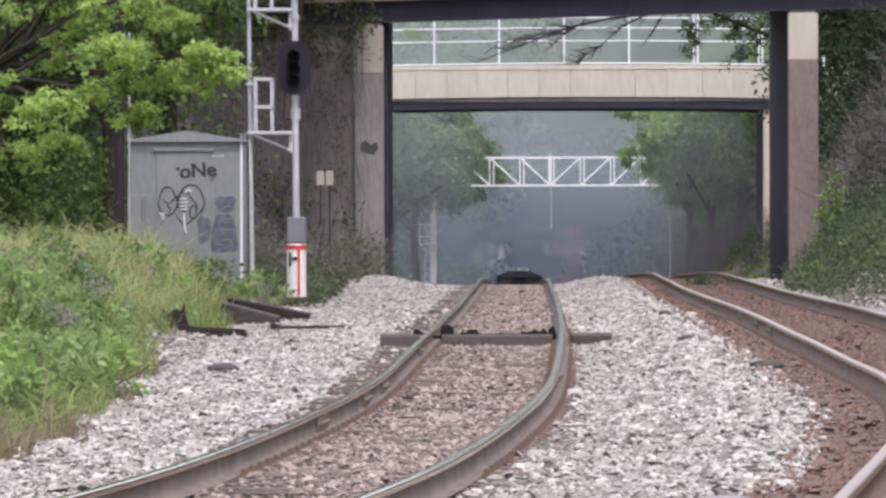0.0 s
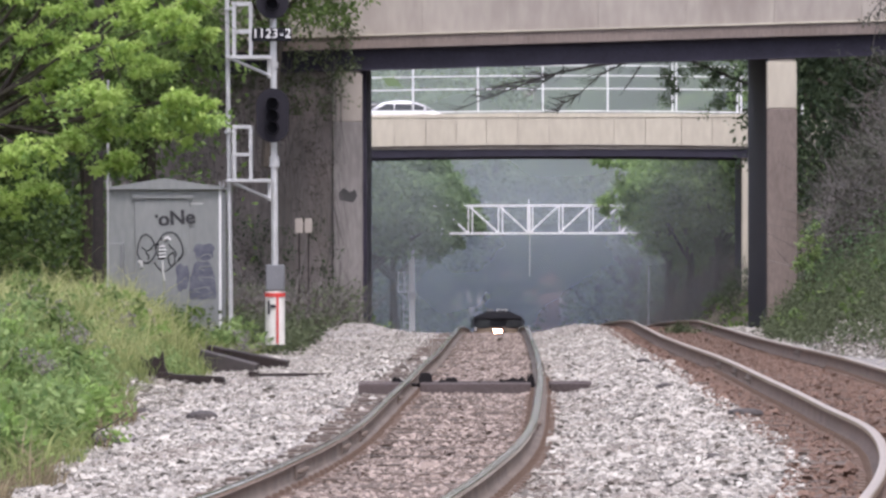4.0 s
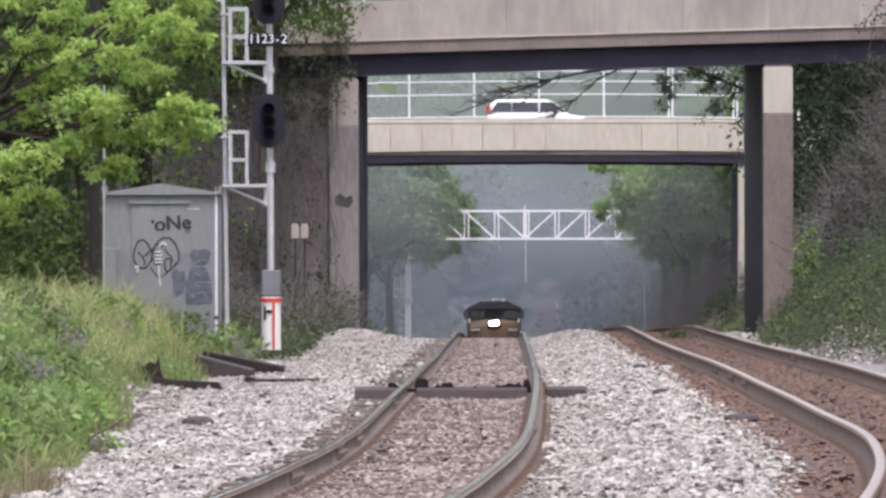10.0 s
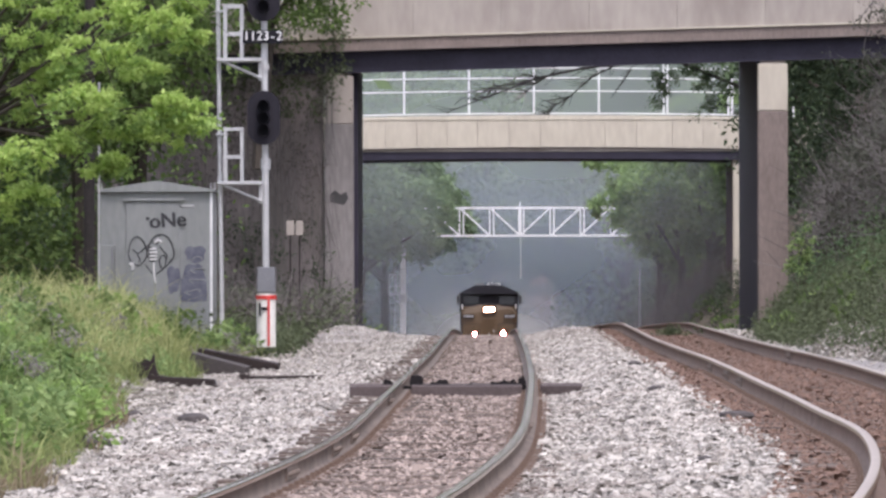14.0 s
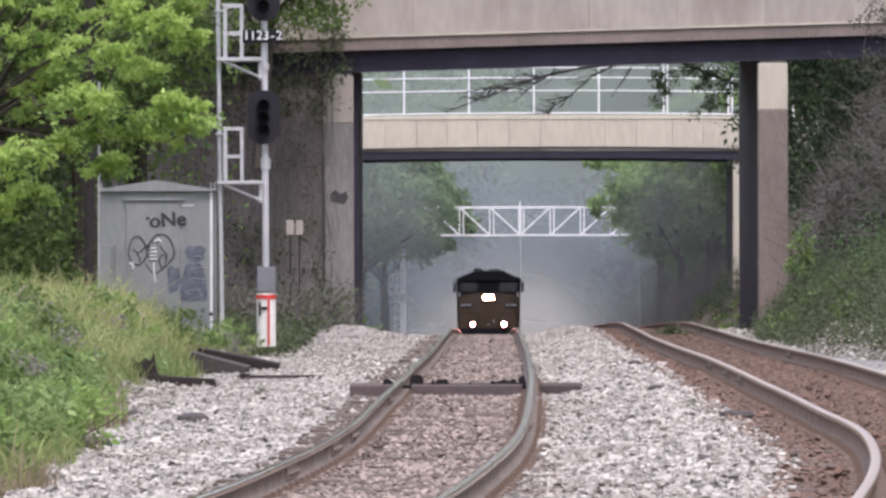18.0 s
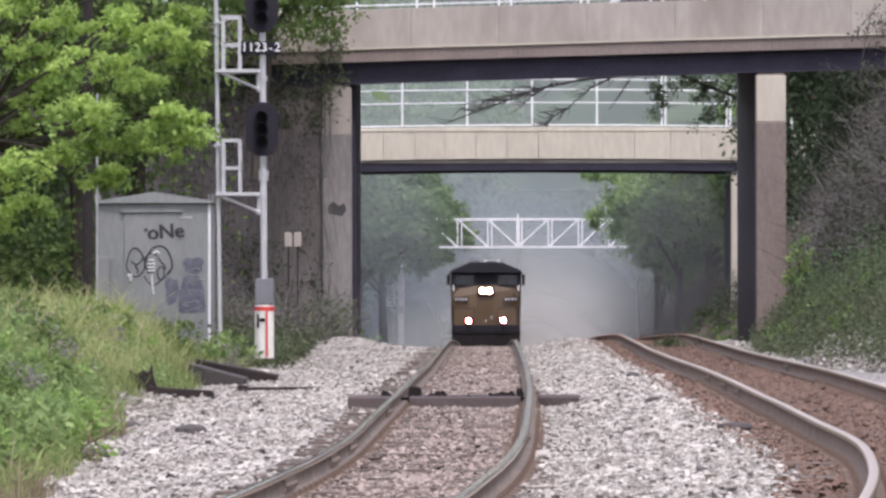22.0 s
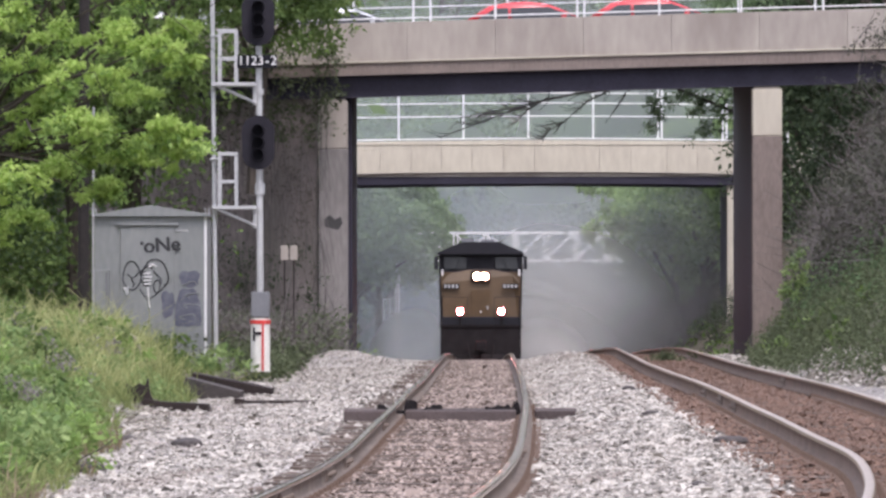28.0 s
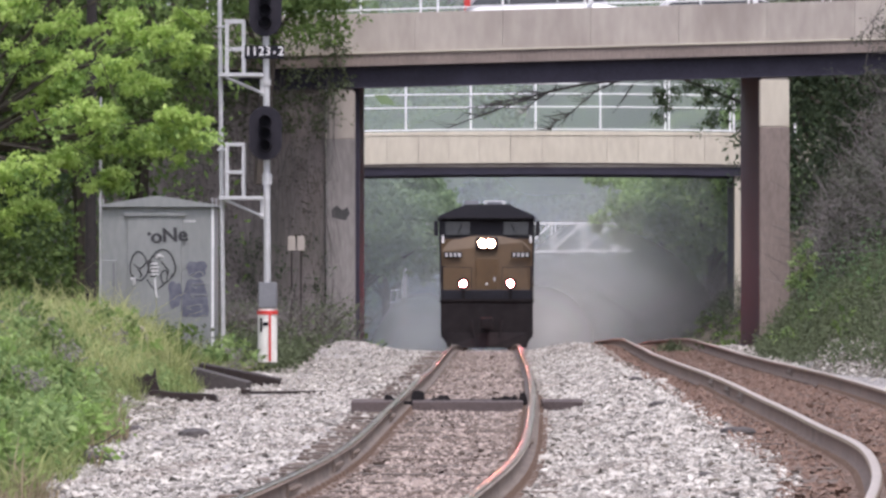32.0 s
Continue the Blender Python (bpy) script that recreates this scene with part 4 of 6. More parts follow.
def build_scrap():
    d = 76.5
    x = -4.0
    t = thing("scrap_rail_plate", pose(x, d, float(ground_z(x, d)) - 0.05, 0, 0, 0), "dark rusted bent steel plate lying in the weeds", "scrap metal")
    bm = prism([(0.0, -0.06), (0.9, -0.12), (0.98, -0.08), (0.92, 0.06), (0.3, 0.09), (0.06, 0.13)], -0.25, 0.25, 0.01)
    part("flat_plate", bm, M_RUST, t)
    bm = prism([(-0.14, -0.04), (0.24, -0.02), (0.13, 0.2), (0.1, 0.42), (0.06, 0.3), (-0.02, 0.34), (-0.1, 0.27), (-0.2, 0.34), (-0.17, 0.15)], -0.05, 0.12, 0.01)
    part("torn_end", bm, M_RUST, t)
    for k, (dd, xx, yaw, tilt) in enumerate(((89.5, -3.2, 8, 11), (87.0, -3.4, 12, 14))):
        zz = float(ground_z(xx, dd)) + 0.15
        p = thing("scrap_plank", pose(xx, dd, zz, 3, tilt, -yaw), "dark old timber lying on the stone shoulder", "timber", "discarded timbers")
        part("timber", box(-0.68 + 0.2 * k, 0.62 - 0.2 * k, -0.14, 0.14, -0.14, 0.12, 0.015), M_RUST if k == 0 else M_TIE_DARK, p)
    bar = thing("scrap_bar", pose(-2.2, 81.5, float(ground_z(-2.2, 81.5)) + 0.05, 0, 0, -8), "thin dark rod lying on the stones", "scrap metal")
    part("rod", tube((-0.6, 0, 0.02), (0.55, 0, 0.03), 0.022, sides=8), M_RUST, bar)
    part("rod_end", box(-0.72, -0.58, -0.06, 0.06, -0.03, 0.07, 0.01), M_RUST, bar)
    frag = thing("scrap_fragment", spot_on(-4.42, 70.0, 0.08), "rusted jagged scrap standing in the weeds", "scrap metal")
    part("torn_plate", prism([(-0.06, -0.1), (0.12, -0.1), (0.14, 0.16), (0.06, 0.26), (0.02, 0.34), (-0.06, 0.4), (-0.09, 0.3), (-0.04, 0.18)], -0.02, 0.02, 0.004), M_RUST, frag)
    stick = thing("dead_branch", spot_on(-5.35, 93.0, 0.05), "pale dead branch lying over the grass", "branch")
    for pts in ([(0.5, 0.1, -0.1), (0.42, 0, 0.28), (0.2, 0, 0.4), (-0.2, 0, 0.47), (-0.65, 0, 0.52)], [(0.2, 0, 0.4), (-0.1, 0, 0.36), (-0.42, 0, 0.4)], [(-0.3, 0, 0.48), (-0.55, 0, 0.6)]):
        part("bough", add_pipe(bmesh.new(), [Vector(q) for q in pts], [0.035 - 0.005 * i for i in range(len(pts))]), M_DRY_WOOD, stick)
    pile = thing("dead_brush_pile", spot_on(-3.72, 92.5, 0.05), "pale grey dead twigs heaped beside the timbers", "branches")
    tw = random.Random(14)
    for _ in range(34):
        a = Vector((tw.uniform(-0.35, 0.3), tw.uniform(-0.3, 0.3), tw.uniform(0.0, 0.2)))
        b = a + Vector((tw.uniform(-0.45, 0.45), tw.uniform(-0.2, 0.2), tw.uniform(0.02, 0.32)))
        part("twig", add_pipe(bmesh.new(), [a, a.lerp(b, 0.5) + Vector((0, 0, 0.05)), b], [0.016, 0.012, 0.006], 5), M_DRY_WOOD if _ % 3 else M_TWIG, pile)
    rnd = random.Random(9)
    for xx, dd, r in ((-2.62, 59.6, 0.15), (-3.4, 62.0, 0.1), (-3.35, 53.4, 0.17), (-2.0, 58.0, 0.07), (2.7, 52.0, 0.12), (2.3, 60.0, 0.1), (2.45, 72, 0.11), (-3.9, 49.0, 0.12), (2.0, 43.0, 0.07)):
        bm = bmesh.new()
        bmesh.ops.create_icosphere(bm, subdivisions=2, radius=r)
        for v in bm.verts:
            v.co *= 1 + 0.35 * noise.noise(v.co * 6 + Vector((xx, dd, 0)))
            v.co.z *= 0.5
            v.co.x *= 1.3
        st = thing("large_stone", pose(xx, dd, float(ground_z(xx, dd)) + r * 0.25, 0, 0, rnd.uniform(0, 90)), "dark brownish lump lying on the crushed stone", "stone", "loose stones")
        part("lump", bm, M_TIE_DARK, st)


build_scrap()


# ---- pole in the trees and marker boards by the bridge ----
def build_pole():
    x, d = -6.47, 103.6
    p = thing("utility_pole", pose(x, d, float(ground_z(x, d)) - 0.3), "dark wooden pole beside the relay house", "pole")
    part("shaft", tube((0, 0, 0), (0.04, 0, 9.0), 0.105, 0.09, 14), M_DEADWOOD, p)
    part("guy_pipe", tube((0.17, 0.1, 0), (0.19, 0.1, 4.5), 0.018, sides=6), M_GALV, p)


build_pole()


def build_boards():
    d = 128.0
    for x in (-3.43, -3.22):
        z = float(ground_z(x, d))
        t = thing("marker_board", pose(x, d, z), "small pale marker board on a thin stake", "sign", "marker boards")
        top = 1.45 + (494 - 418) / 78.0 - z
        part("board", box(-0.085, 0.085, -0.01, 0.01, top - 0.33, top, 0.004), M_CONCRETE, t)
        part("stake", box(-0.015, 0.015, 0.012, 0.03, -0.2, top - 0.05), M_RUST, t)


build_boards()


def build_post():
    x, d = 10.2, 291.0
    z = float(ground_z(x, d))
    t = thing("marker_post", pose(x, d, z - 0.2), "thin pale post beside the second track", "post")
    part("shaft", tube((0, 0, 0), (0, 0, 1.35 - z), 0.06, 0.05, 10), M_WHITE_STEEL, t)
    part("cap", tube((0, 0, 1.352 - z), (0, 0, 1.42 - z), 0.075, sides=10), M_CONCRETE, t)


build_post()


# ---- plants ----
def leaf_mesh(name, centres, radii, per, size, material, seed, flat=0.75, hang=0.35):
    """Many single leaves, gathered in clumps round the centres."""
    rng = np.random.default_rng(seed)
    n = len(centres)
    c = np.repeat(np.asarray(centres, float), per, 0)
    r = np.repeat(np.asarray(radii, float), per)
    k = n * per
    off = rng.normal(size=(k, 3))
    off /= np.linalg.norm(off, axis=1)[:, None]
    off *= (rng.random(k) ** 0.45)[:, None]
    off[:, 2] *= flat
    p = c + off * r[:, None]
    u = off + 0.9 * rng.normal(size=(k, 3)) + np.array([0, 0, -hang])
    u /= np.linalg.norm(u, axis=1)[:, None] + 1e-6
    w = np.cross(u, rng.normal(size=(k, 3)) * 0.6 + np.array([0, 0, 1.0]))
    w /= np.linalg.norm(w, axis=1)[:, None] + 1e-6
    ln = size * (0.6 + 0.8 * rng.random(k))
    tip, mid, wide = u * ln[:, None], u * (0.45 * ln)[:, None], w * (0.27 * ln)[:, None]
    v = np.stack([p, p + mid + wide, p + tip, p + mid - wide], 1).reshape(-1, 3)
    return mesh_np(name, v, np.arange(4 * k).reshape(-1, 4), material)


def branches(root, targets, r0, r1, seed, name="trunk", material=None, bend=0.25, twigs=0):
    """Tapered limbs from root to each target, each with a bend."""
    rnd = random.Random(seed)
    bm = bmesh.new()
    for tx in targets:
        a, b = Vector(root), Vector(tx)
        pts = [a]
        for i in range(1, 5):
            f = i / 4
            pts.append(a.lerp(b, f) + Vector((rnd.uniform(-1, 1), rnd.uniform(-1, 1), rnd.uniform(-0.2, 1))) * bend * (b - a).length * 0.2 * math.sin(f * math.pi))
        add_pipe(bm, pts, [r0 + (r1 - r0) * i / 4 for i in range(5)])
        for _ in range(twigs):
            q = pts[rnd.randint(1, 4)]
            e = q + Vector((rnd.uniform(-1, 1), rnd.uniform(-0.5, 0.5), rnd.uniform(-0.8, 0.7))) * (b - a).length * rnd.uniform(0.12, 0.35)
            add_tube(bm, q, e, r1 * 1.1, r1 * 0.5, 5)
    return bm


def build_tree(name, label, m, tall, wide, base, clumps, per, leaf, material, seed, clump_r=0.16, category="tree"):
    """A tree about the origin: trunk with limbs, and an uneven crown between base and tall."""
    rng = np.random.default_rng(seed)
    t = thing(name, m, label, category, "trees of the cutting")
    cs = []
    while len(cs) < clumps:
        p = rng.uniform(-1, 1, 3)
        q = np.linalg.norm(p)
        lump = 0.78 + 0.3 * math.sin(3.1 * p[0] + seed) * math.sin(2.7 * p[2] - seed * 2) + 0.15 * math.sin(5 * p[1] + seed)
        if 0.35 < q < lump:
            cs.append((p[0] * wide, p[1] * wide * 0.9, base + (tall - base) * (p[2] * 0.5 + 0.5)))
    cs = np.array(cs)
    rad = (tall - base) * clump_r * rng.uniform(0.5, 1.2, len(cs))
    part("crown", leaf_mesh("crown", cs, rad, per, leaf, material, seed + 1), None, t)
    tr = branches((0, 0, -0.6), [(0.2, 0, tall * 0.8)], tall * 0.022 + 0.05, 0.05, seed, bend=0.15)
    for i in range(0, len(cs), max(1, len(cs) // 9)):
        z = base * 0.7 + (cs[i][2] - base) * 0.4
        for a, b in zip([Vector((0.1, 0, z))], [Vector(cs[i])]):
            mid = a.lerp(b, 0.5) + Vector((0, 0, 0.06 * tall * rng.random()))
            add_tube(tr, a, mid, tall * 0.009, tall * 0.006, 6)
            add_tube(tr, mid, b, tall * 0.006, 0.02, 6)
    part("trunk", tr, M_BARK, t, "dark bark")
    return t


def spot(x, d, turn=0.0, sink=0.2):
    return pose(x, d, float(ground_z(x, d)) - sink, 0, 0, turn)


# the bright tree over the relay house: sprays of leaves on long limbs
def build_near_tree():
    d = 88.0
    sprays = [(338, 92, 34), (290, 60, 50), (225, 30, 60), (130, 40, 70), (60, 95, 70), (180, 110, 62), (255, 145, 55), (312, 205, 46), (342, 240, 30), (250, 255, 48),
              (290, 232, 44), (150, 190, 62), (60, 205, 70), (195, 312, 36), (118, 275, 52), (30, 300, 62), (55, 362, 46), (205, 205, 50), (330, 30, 34), (30, 10, 70),
              (-60, 120, 90), (-70, 260, 90), (-40, 380, 60), (250, -40, 60), (120, -70, 80), (350, -60, 40), (10, -120, 90), (200, -130, 80), (96, 150, 50), (170, 255, 40)]
    rng = np.random.default_rng(21)
    root = Vector((-8.2, d + 1.5, 0.2))
    t = thing("leafy_tree", pose(root.x, root.y, root.z), "broadleaf tree with fresh yellow-green leaves over the relay house", "tree", "trees of the cutting")
    cs, rs, ends, inner = [], [], [], []
    for px, py, r in sprays:
        y = rng.uniform(-2.2, 1.2)
        k = (d + y) / 10000
        c = np.array([(px - 784) * k, d + y, 1.45 - (py - 494) * k]) - np.array(root)
        ends.append(tuple(c))
        for j in range(18):
            o = rng.normal(size=3) * np.array([1, 1.3, 0.42])
            cs.append(c + o * r * k * 0.5 + np.array([0, 0, -0.12 * abs(o[0]) * r * k - (0.22 * r * k if j % 4 > 2 else 0)]))
            rs.append(r * k * rng.uniform(0.16, 0.38))
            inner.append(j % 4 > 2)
    cs, rs, inner = np.array(cs), np.array(rs), np.array(inner)
    part("crown", leaf_mesh("crown", cs[~inner], rs[~inner], 56, 0.098, M_LEAF_BRIGHT, 22, flat=0.42, hang=0.5), None, t)
    # inner, lower clumps get a darker green: crown shade painted into the leaves
    part("inner_crown", leaf_mesh("inner_crown", cs[inner], rs[inner] * 1.5, 42, 0.105, M_LEAF_FRESH, 24, flat=0.6, hang=0.5), None, t, "inner leaves coloured darker for the shade in the crown")
    bm = branches((0, 0, -0.4), [(0.3, 0.2, 5.0)], 0.2, 0.12, 5)
    part("trunk", bm, M_BARK, t, "dark bark")
    for i, e in enumerate(ends):
        part("limb", branches((0.2, 0.2, 3.2), [e], 0.05, 0.008, 60 + i, bend=0.4, twigs=2), M_BARK, t, "thin dark limb")


build_near_tree()


def build_shade_trees():
    a = build_tree("woodland_tree", "tall dark green broadleaf tree in the woods", spot(-9.5, 116, 0), 11.0, 3.6, 0.6, 130, 60, 0.21, M_LEAF_DARK, 31, 0.11)
    for x, d, turn in ((-14, 118, 70), (-10.2, 121, 200), (-11, 125, 140), (-9.9, 112.5, 300), (-12.5, 111, 20), (-16, 108, 100)):
        copy_thing(a, spot(x, d, turn))
    b = build_tree("woodland_tree", "broadleaf tree with mid green leaves in the woods", spot(-7.0, 109.5, 0), 11.5, 2.5, 3.4, 170, 60, 0.17, M_LEAF_MID, 33, 0.11)
    copy_thing(b, spot(-9.8, 108.5, 120))
    copy_thing(b, spot(-6.1, 113, 220))
    copy_thing(b, spot(-12, 112, 30))
    # tree leaning over the left end of the near bridge
    c = build_tree("roadside_tree", "sparse green tree growing by the bridge abutment", pose(-4.7, 146.8, 4.5), 8.4, 3.2, 2.3, 300, 52, 0.15, M_LEAF_MID, 35, 0.075)
    copy_thing(c, pose(-6.4, 147.5, 6.0, 0, 0, 80))
    copy_thing(c, pose(-8.4, 146, 5.9, 0, 0, 170))
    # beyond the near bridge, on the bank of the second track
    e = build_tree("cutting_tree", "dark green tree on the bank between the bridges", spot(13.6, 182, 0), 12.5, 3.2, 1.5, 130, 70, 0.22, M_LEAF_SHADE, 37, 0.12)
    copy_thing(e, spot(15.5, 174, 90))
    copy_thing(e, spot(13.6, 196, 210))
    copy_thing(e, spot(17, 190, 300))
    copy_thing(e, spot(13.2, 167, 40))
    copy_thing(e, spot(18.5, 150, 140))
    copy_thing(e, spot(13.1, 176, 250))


build_shade_trees()


def build_far_woods():
    kinds = [build_tree("forest_tree", "tall forest tree, haze put into its grey-green leaves", pose(-4.6, 300, -4.2), 13.0, 6.2, 5.8, 230, 64, 0.34, M_LEAF_GREY, 41, 0.085),
             build_tree("forest_tree", "tall forest tree, haze put into its grey-green leaves", pose(13.4, 285, -3.6), 11.6, 6.0, 5.6, 240, 64, 0.32, M_LEAF_FAR, 43, 0.085),
             build_tree("forest_tree", "tall distant forest tree, haze put into its dull green leaves", spot(-14.0, 345, 0), 25, 8.0, 1.0, 150, 32, 0.75, M_LEAF_GREY, 45, 0.09)]
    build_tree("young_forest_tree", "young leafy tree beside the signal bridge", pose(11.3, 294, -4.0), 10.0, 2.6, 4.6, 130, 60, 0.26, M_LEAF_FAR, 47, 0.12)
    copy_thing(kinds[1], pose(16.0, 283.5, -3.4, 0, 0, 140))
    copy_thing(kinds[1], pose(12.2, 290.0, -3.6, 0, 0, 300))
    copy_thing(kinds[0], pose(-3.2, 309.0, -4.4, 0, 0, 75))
    rnd = random.Random(6)
    sites = [(1, 21.0, 300), (2, -1.5, 470), (2, 1.0, 500), (2, 12, 450), (2, -6.0, 416), (2, 13.5, 414), (0, -11.5, 312), (0, -8.5, 335), (2, 20.5, 318), (1, 17.5, 332), (2, 23, 340), (2, -15, 322), (2, -20, 350), (2, 24, 360), (2, 17.5, 372), (2, -9.5, 368), (2, -17, 380), (0, 15.8, 352), (1, -8.5, 352)]
    for row, d in enumerate((405, 440, 475, 520, 570, 620, 670)):
        x = -42.0 + row * 3
        while x < 60:
            if row > 1 or not -7 < x < 14:
                sites.append((2, x + rnd.uniform(-2, 2), d + rnd.uniform(-12, 12)))
            x += 9.5 if row > 1 else 11
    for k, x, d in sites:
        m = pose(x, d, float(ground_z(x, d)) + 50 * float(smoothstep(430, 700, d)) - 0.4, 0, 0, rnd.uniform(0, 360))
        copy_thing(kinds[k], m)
    # rows behind the near bridge and on both sides, closing the cutting
    for x, d in ((-9, 196), (-13, 205), (-10.5, 222), (-15, 232), (-12, 246), (20, 214), (23, 232), (19.5, 246), (-20, 215), (27, 215), (-18, 255), (-30, 150), (-24, 128), (28, 150), (22, 120), (20, 100), (-22, 95), (-26, 70)):
        copy_thing(kinds[2], spot(x, d, rnd.uniform(0, 360)))


build_far_woods()


# dry brush and vines on the two fills
def build_brush(name, label, area, count, tall, seed, twig_share=0.5, material=None, where=None):
    rng = np.random.default_rng(seed)
    x0, x1, d0, d1 = area
    xs, ds = rng.uniform(x0, x1, count), rng.uniform(d0, d1, count)
    if where is not None:
        keep = where(xs, ds)
        xs, ds = xs[keep], ds[keep]
    cs = np.stack([xs, ds, ground_z(xs, ds) + tall * rng.random(len(xs)) ** 1.3], -1)
    t = thing(name, None, label, "brush", kind="stuff")
    part("leaves", leaf_mesh("leaves", cs, rng.uniform(0.15, 0.5, len(cs)), 20, 0.1, material or M_BRUSH, seed + 1), None, t)
    k = int(count * 6 * twig_share)
    xs, ds = rng.uniform(x0, x1, k), rng.uniform(d0, d1, k)
    if where is not None:
        keep = where(xs, ds)
        xs, ds = xs[keep], ds[keep]
        k = len(xs)
    base = np.stack([xs, ds, ground_z(xs, ds) + tall * 0.8 * rng.random(k)], -1)
    way = rng.normal(size=(k, 3)) * np.array([0.7, 0.5, 0.5]) + np.array([0, 0, 0.45])
    ln = rng.uniform(0.5, 1.8, k)
    tip = base + way * ln[:, None] * 0.6
    side = rng.normal(size=(k, 3)) * np.array([1, 0.3, 0.6])
    side *= 0.012 / np.linalg.norm(side, axis=1)[:, None]
    v = np.stack([base - side, base + side, tip + side * 0.4, tip - side * 0.4], 1).reshape(-1, 3)
    part("twigs", mesh_np("twigs", v, np.arange(4 * k).reshape(-1, 4), M_TWIG), None, t)
    return t


build_brush("brush_on_fill", "dry brown brush and bare vines on the steep fill", (-9, -3.0, 118, 151), 1500, 0.9, 51)
build_brush("brush_on_bank", "dry brown brush and bare vines high on the bank", (8.0, 15, 88, 150), 6200, 2.4, 53, 0.4, M_BRUSH_GREEN, lambda x, d: x > 0.0665 * d + 0.25 * np.sin(d * 0.9))
build_brush("brush_below_far_bridge", "hazy brown dead brush on the bank past the bridge", (9.3, 16, 281, 345), 3200, 2.0, 55, 0.3, M_BRUSH)
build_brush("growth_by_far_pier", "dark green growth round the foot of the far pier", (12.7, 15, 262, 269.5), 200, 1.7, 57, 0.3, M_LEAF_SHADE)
build_brush("growth_by_near_pier", "dark olive growth round the foot of the near pier", (-6.5, -2.2, 139, 150.8), 480, 1.3, 59, 0.5, M_LEAF_DULL, lambda x, d: x < -2.2 - 0.5 * np.sin(d * 0.7) ** 2)


def build_thicket():
    """Bare stems hung with dead vines, rising over the end of the near bridge."""
    rng = np.random.default_rng(191)
    for i, (x, d, tall, wide) in enumerate(((11.9, 146.5, 8.6, 1.0), (13.0, 144.0, 8.9, 1.3), (12.2, 140.0, 6.6, 1.1), (11.3, 143.0, 6.0, 0.8), (13.6, 138.0, 8.0, 1.4), (14.6, 146.0, 9.4, 1.4))):
        z = float(ground_z(x, d))
        t = thing("vine_thicket", pose(x, d, z - 0.3), "grey-brown thicket of bare stems hung with dead vines", "thicket", "thickets on the bank")
        n = 170
        f = rng.random(n)
        cs = np.stack([rng.normal(size=n) * wide * (0.35 + 0.4 * np.sin(np.pi * f)), rng.normal(size=n) * 0.9, (tall - z) * f], -1)
        part("dead_leaves", leaf_mesh("dead_leaves", cs, rng.uniform(0.15, 0.42, n), 22, 0.1, M_BRUSH if i % 2 else M_BRUSH_GREEN, 700 + i), None, t)
        for j, c in enumerate(cs[:18]):
            part("stem", branches((0, 0, -0.2), [tuple(c)], 0.035, 0.012, 720 + 20 * i + j, bend=0.7, twigs=5), M_TWIG, t, "bare grey stem")


build_thicket()


def build_weeds(name, label, area, count, per, leaf, tall, material, seed, where=None):
    rng = np.random.default_rng(seed)
    x0, x1, d0, d1 = area
    xs = rng.uniform(x0, x1, count)
    ds = d0 * (d1 / d0) ** rng.random(count)
    if where is not None:
        k = where(xs, ds)
        xs, ds = xs[k], ds[k]
    h = tall * (0.3 + 0.7 * rng.random(len(xs)))
    cs = np.stack([xs, ds, ground_z(xs, ds) + h * 0.5], -1)
    tagged(new(name, leaf_mesh(name, cs, h * 0.75, per, leaf, material, seed + 1, flat=0.8, hang=-0.15)), label, "weeds", kind="stuff")


def build_grass(name, label, area, count, tall, seed, where=None, material=None):
    rng = np.random.default_rng(seed)
    x0, x1, d0, d1 = area
    xs = rng.uniform(x0, x1, count)
    ds = d0 * (d1 / d0) ** rng.random(count)
    if where is not None:
        k = where(xs, ds)
        xs, ds = xs[k], ds[k]
    n = len(xs)
    p = np.stack([xs, ds, ground_z(xs, ds) - 0.03], -1)
    h = tall * rng.lognormal(0, 0.35, n) * (0.6 + 0.4 * np.sin(xs * 2.3 + ds * 0.7) ** 2)
    lean = rng.normal(size=(n, 3)) * 0.28
    lean[:, 2] = 1
    a = p + lean * (h * 0.55)[:, None]
    lean[:, :2] *= 2.1
    lean[:, 2] = 0.85
    b = p + lean * h[:, None]
    side = rng.normal(size=(n, 3))
    side[:, 2] = 0
    side *= (0.009 / np.linalg.norm(side, axis=1))[:, None]
    v = np.stack([p - side, p + side, a + side * 0.8, a - side * 0.8, b], 1).reshape(-1, 3)
    i = np.arange(n) * 5
    faces = np.stack([i, i + 1, i + 2, i + 3], -1).tolist() + np.stack([i + 3, i + 2, i + 4], -1).tolist()
    tagged(new(name, mesh_np(name, v, faces, material or M_GRASS)), label, "grass", kind="stuff")


def mound_edge(x, d):
    return x < np.interp(d, [40, 50, 60, 70, 75.5, 79, 86, 92, 100, 112], [-3.35, -3.4, -3.65, -4.05, -4.15, -3.6, -3.75, -3.85, -3.5, -3.2]) - 0.14 * np.sin(d * 0.83) - 0.12 * np.sin(d * 2.1 + 1)


build_grass("tall_grass", "tall yellow-green grass gone to seed on the mound", (-9.5, -3.0, 40, 113), 52000, 0.36, 61, mound_edge)
build_grass("seeding_grass", "pale feathery grass in seed on top of the mound", (-10, -3.7, 74, 109), 34000, 0.5, 62, lambda x, d: (x < -4.55 + 0.35 * np.sin(d * 0.5)) & (np.sin(x * 1.3 + d * 0.23) + np.sin(d * 0.31 - x) > -1.0), M_GRASS_PALE)
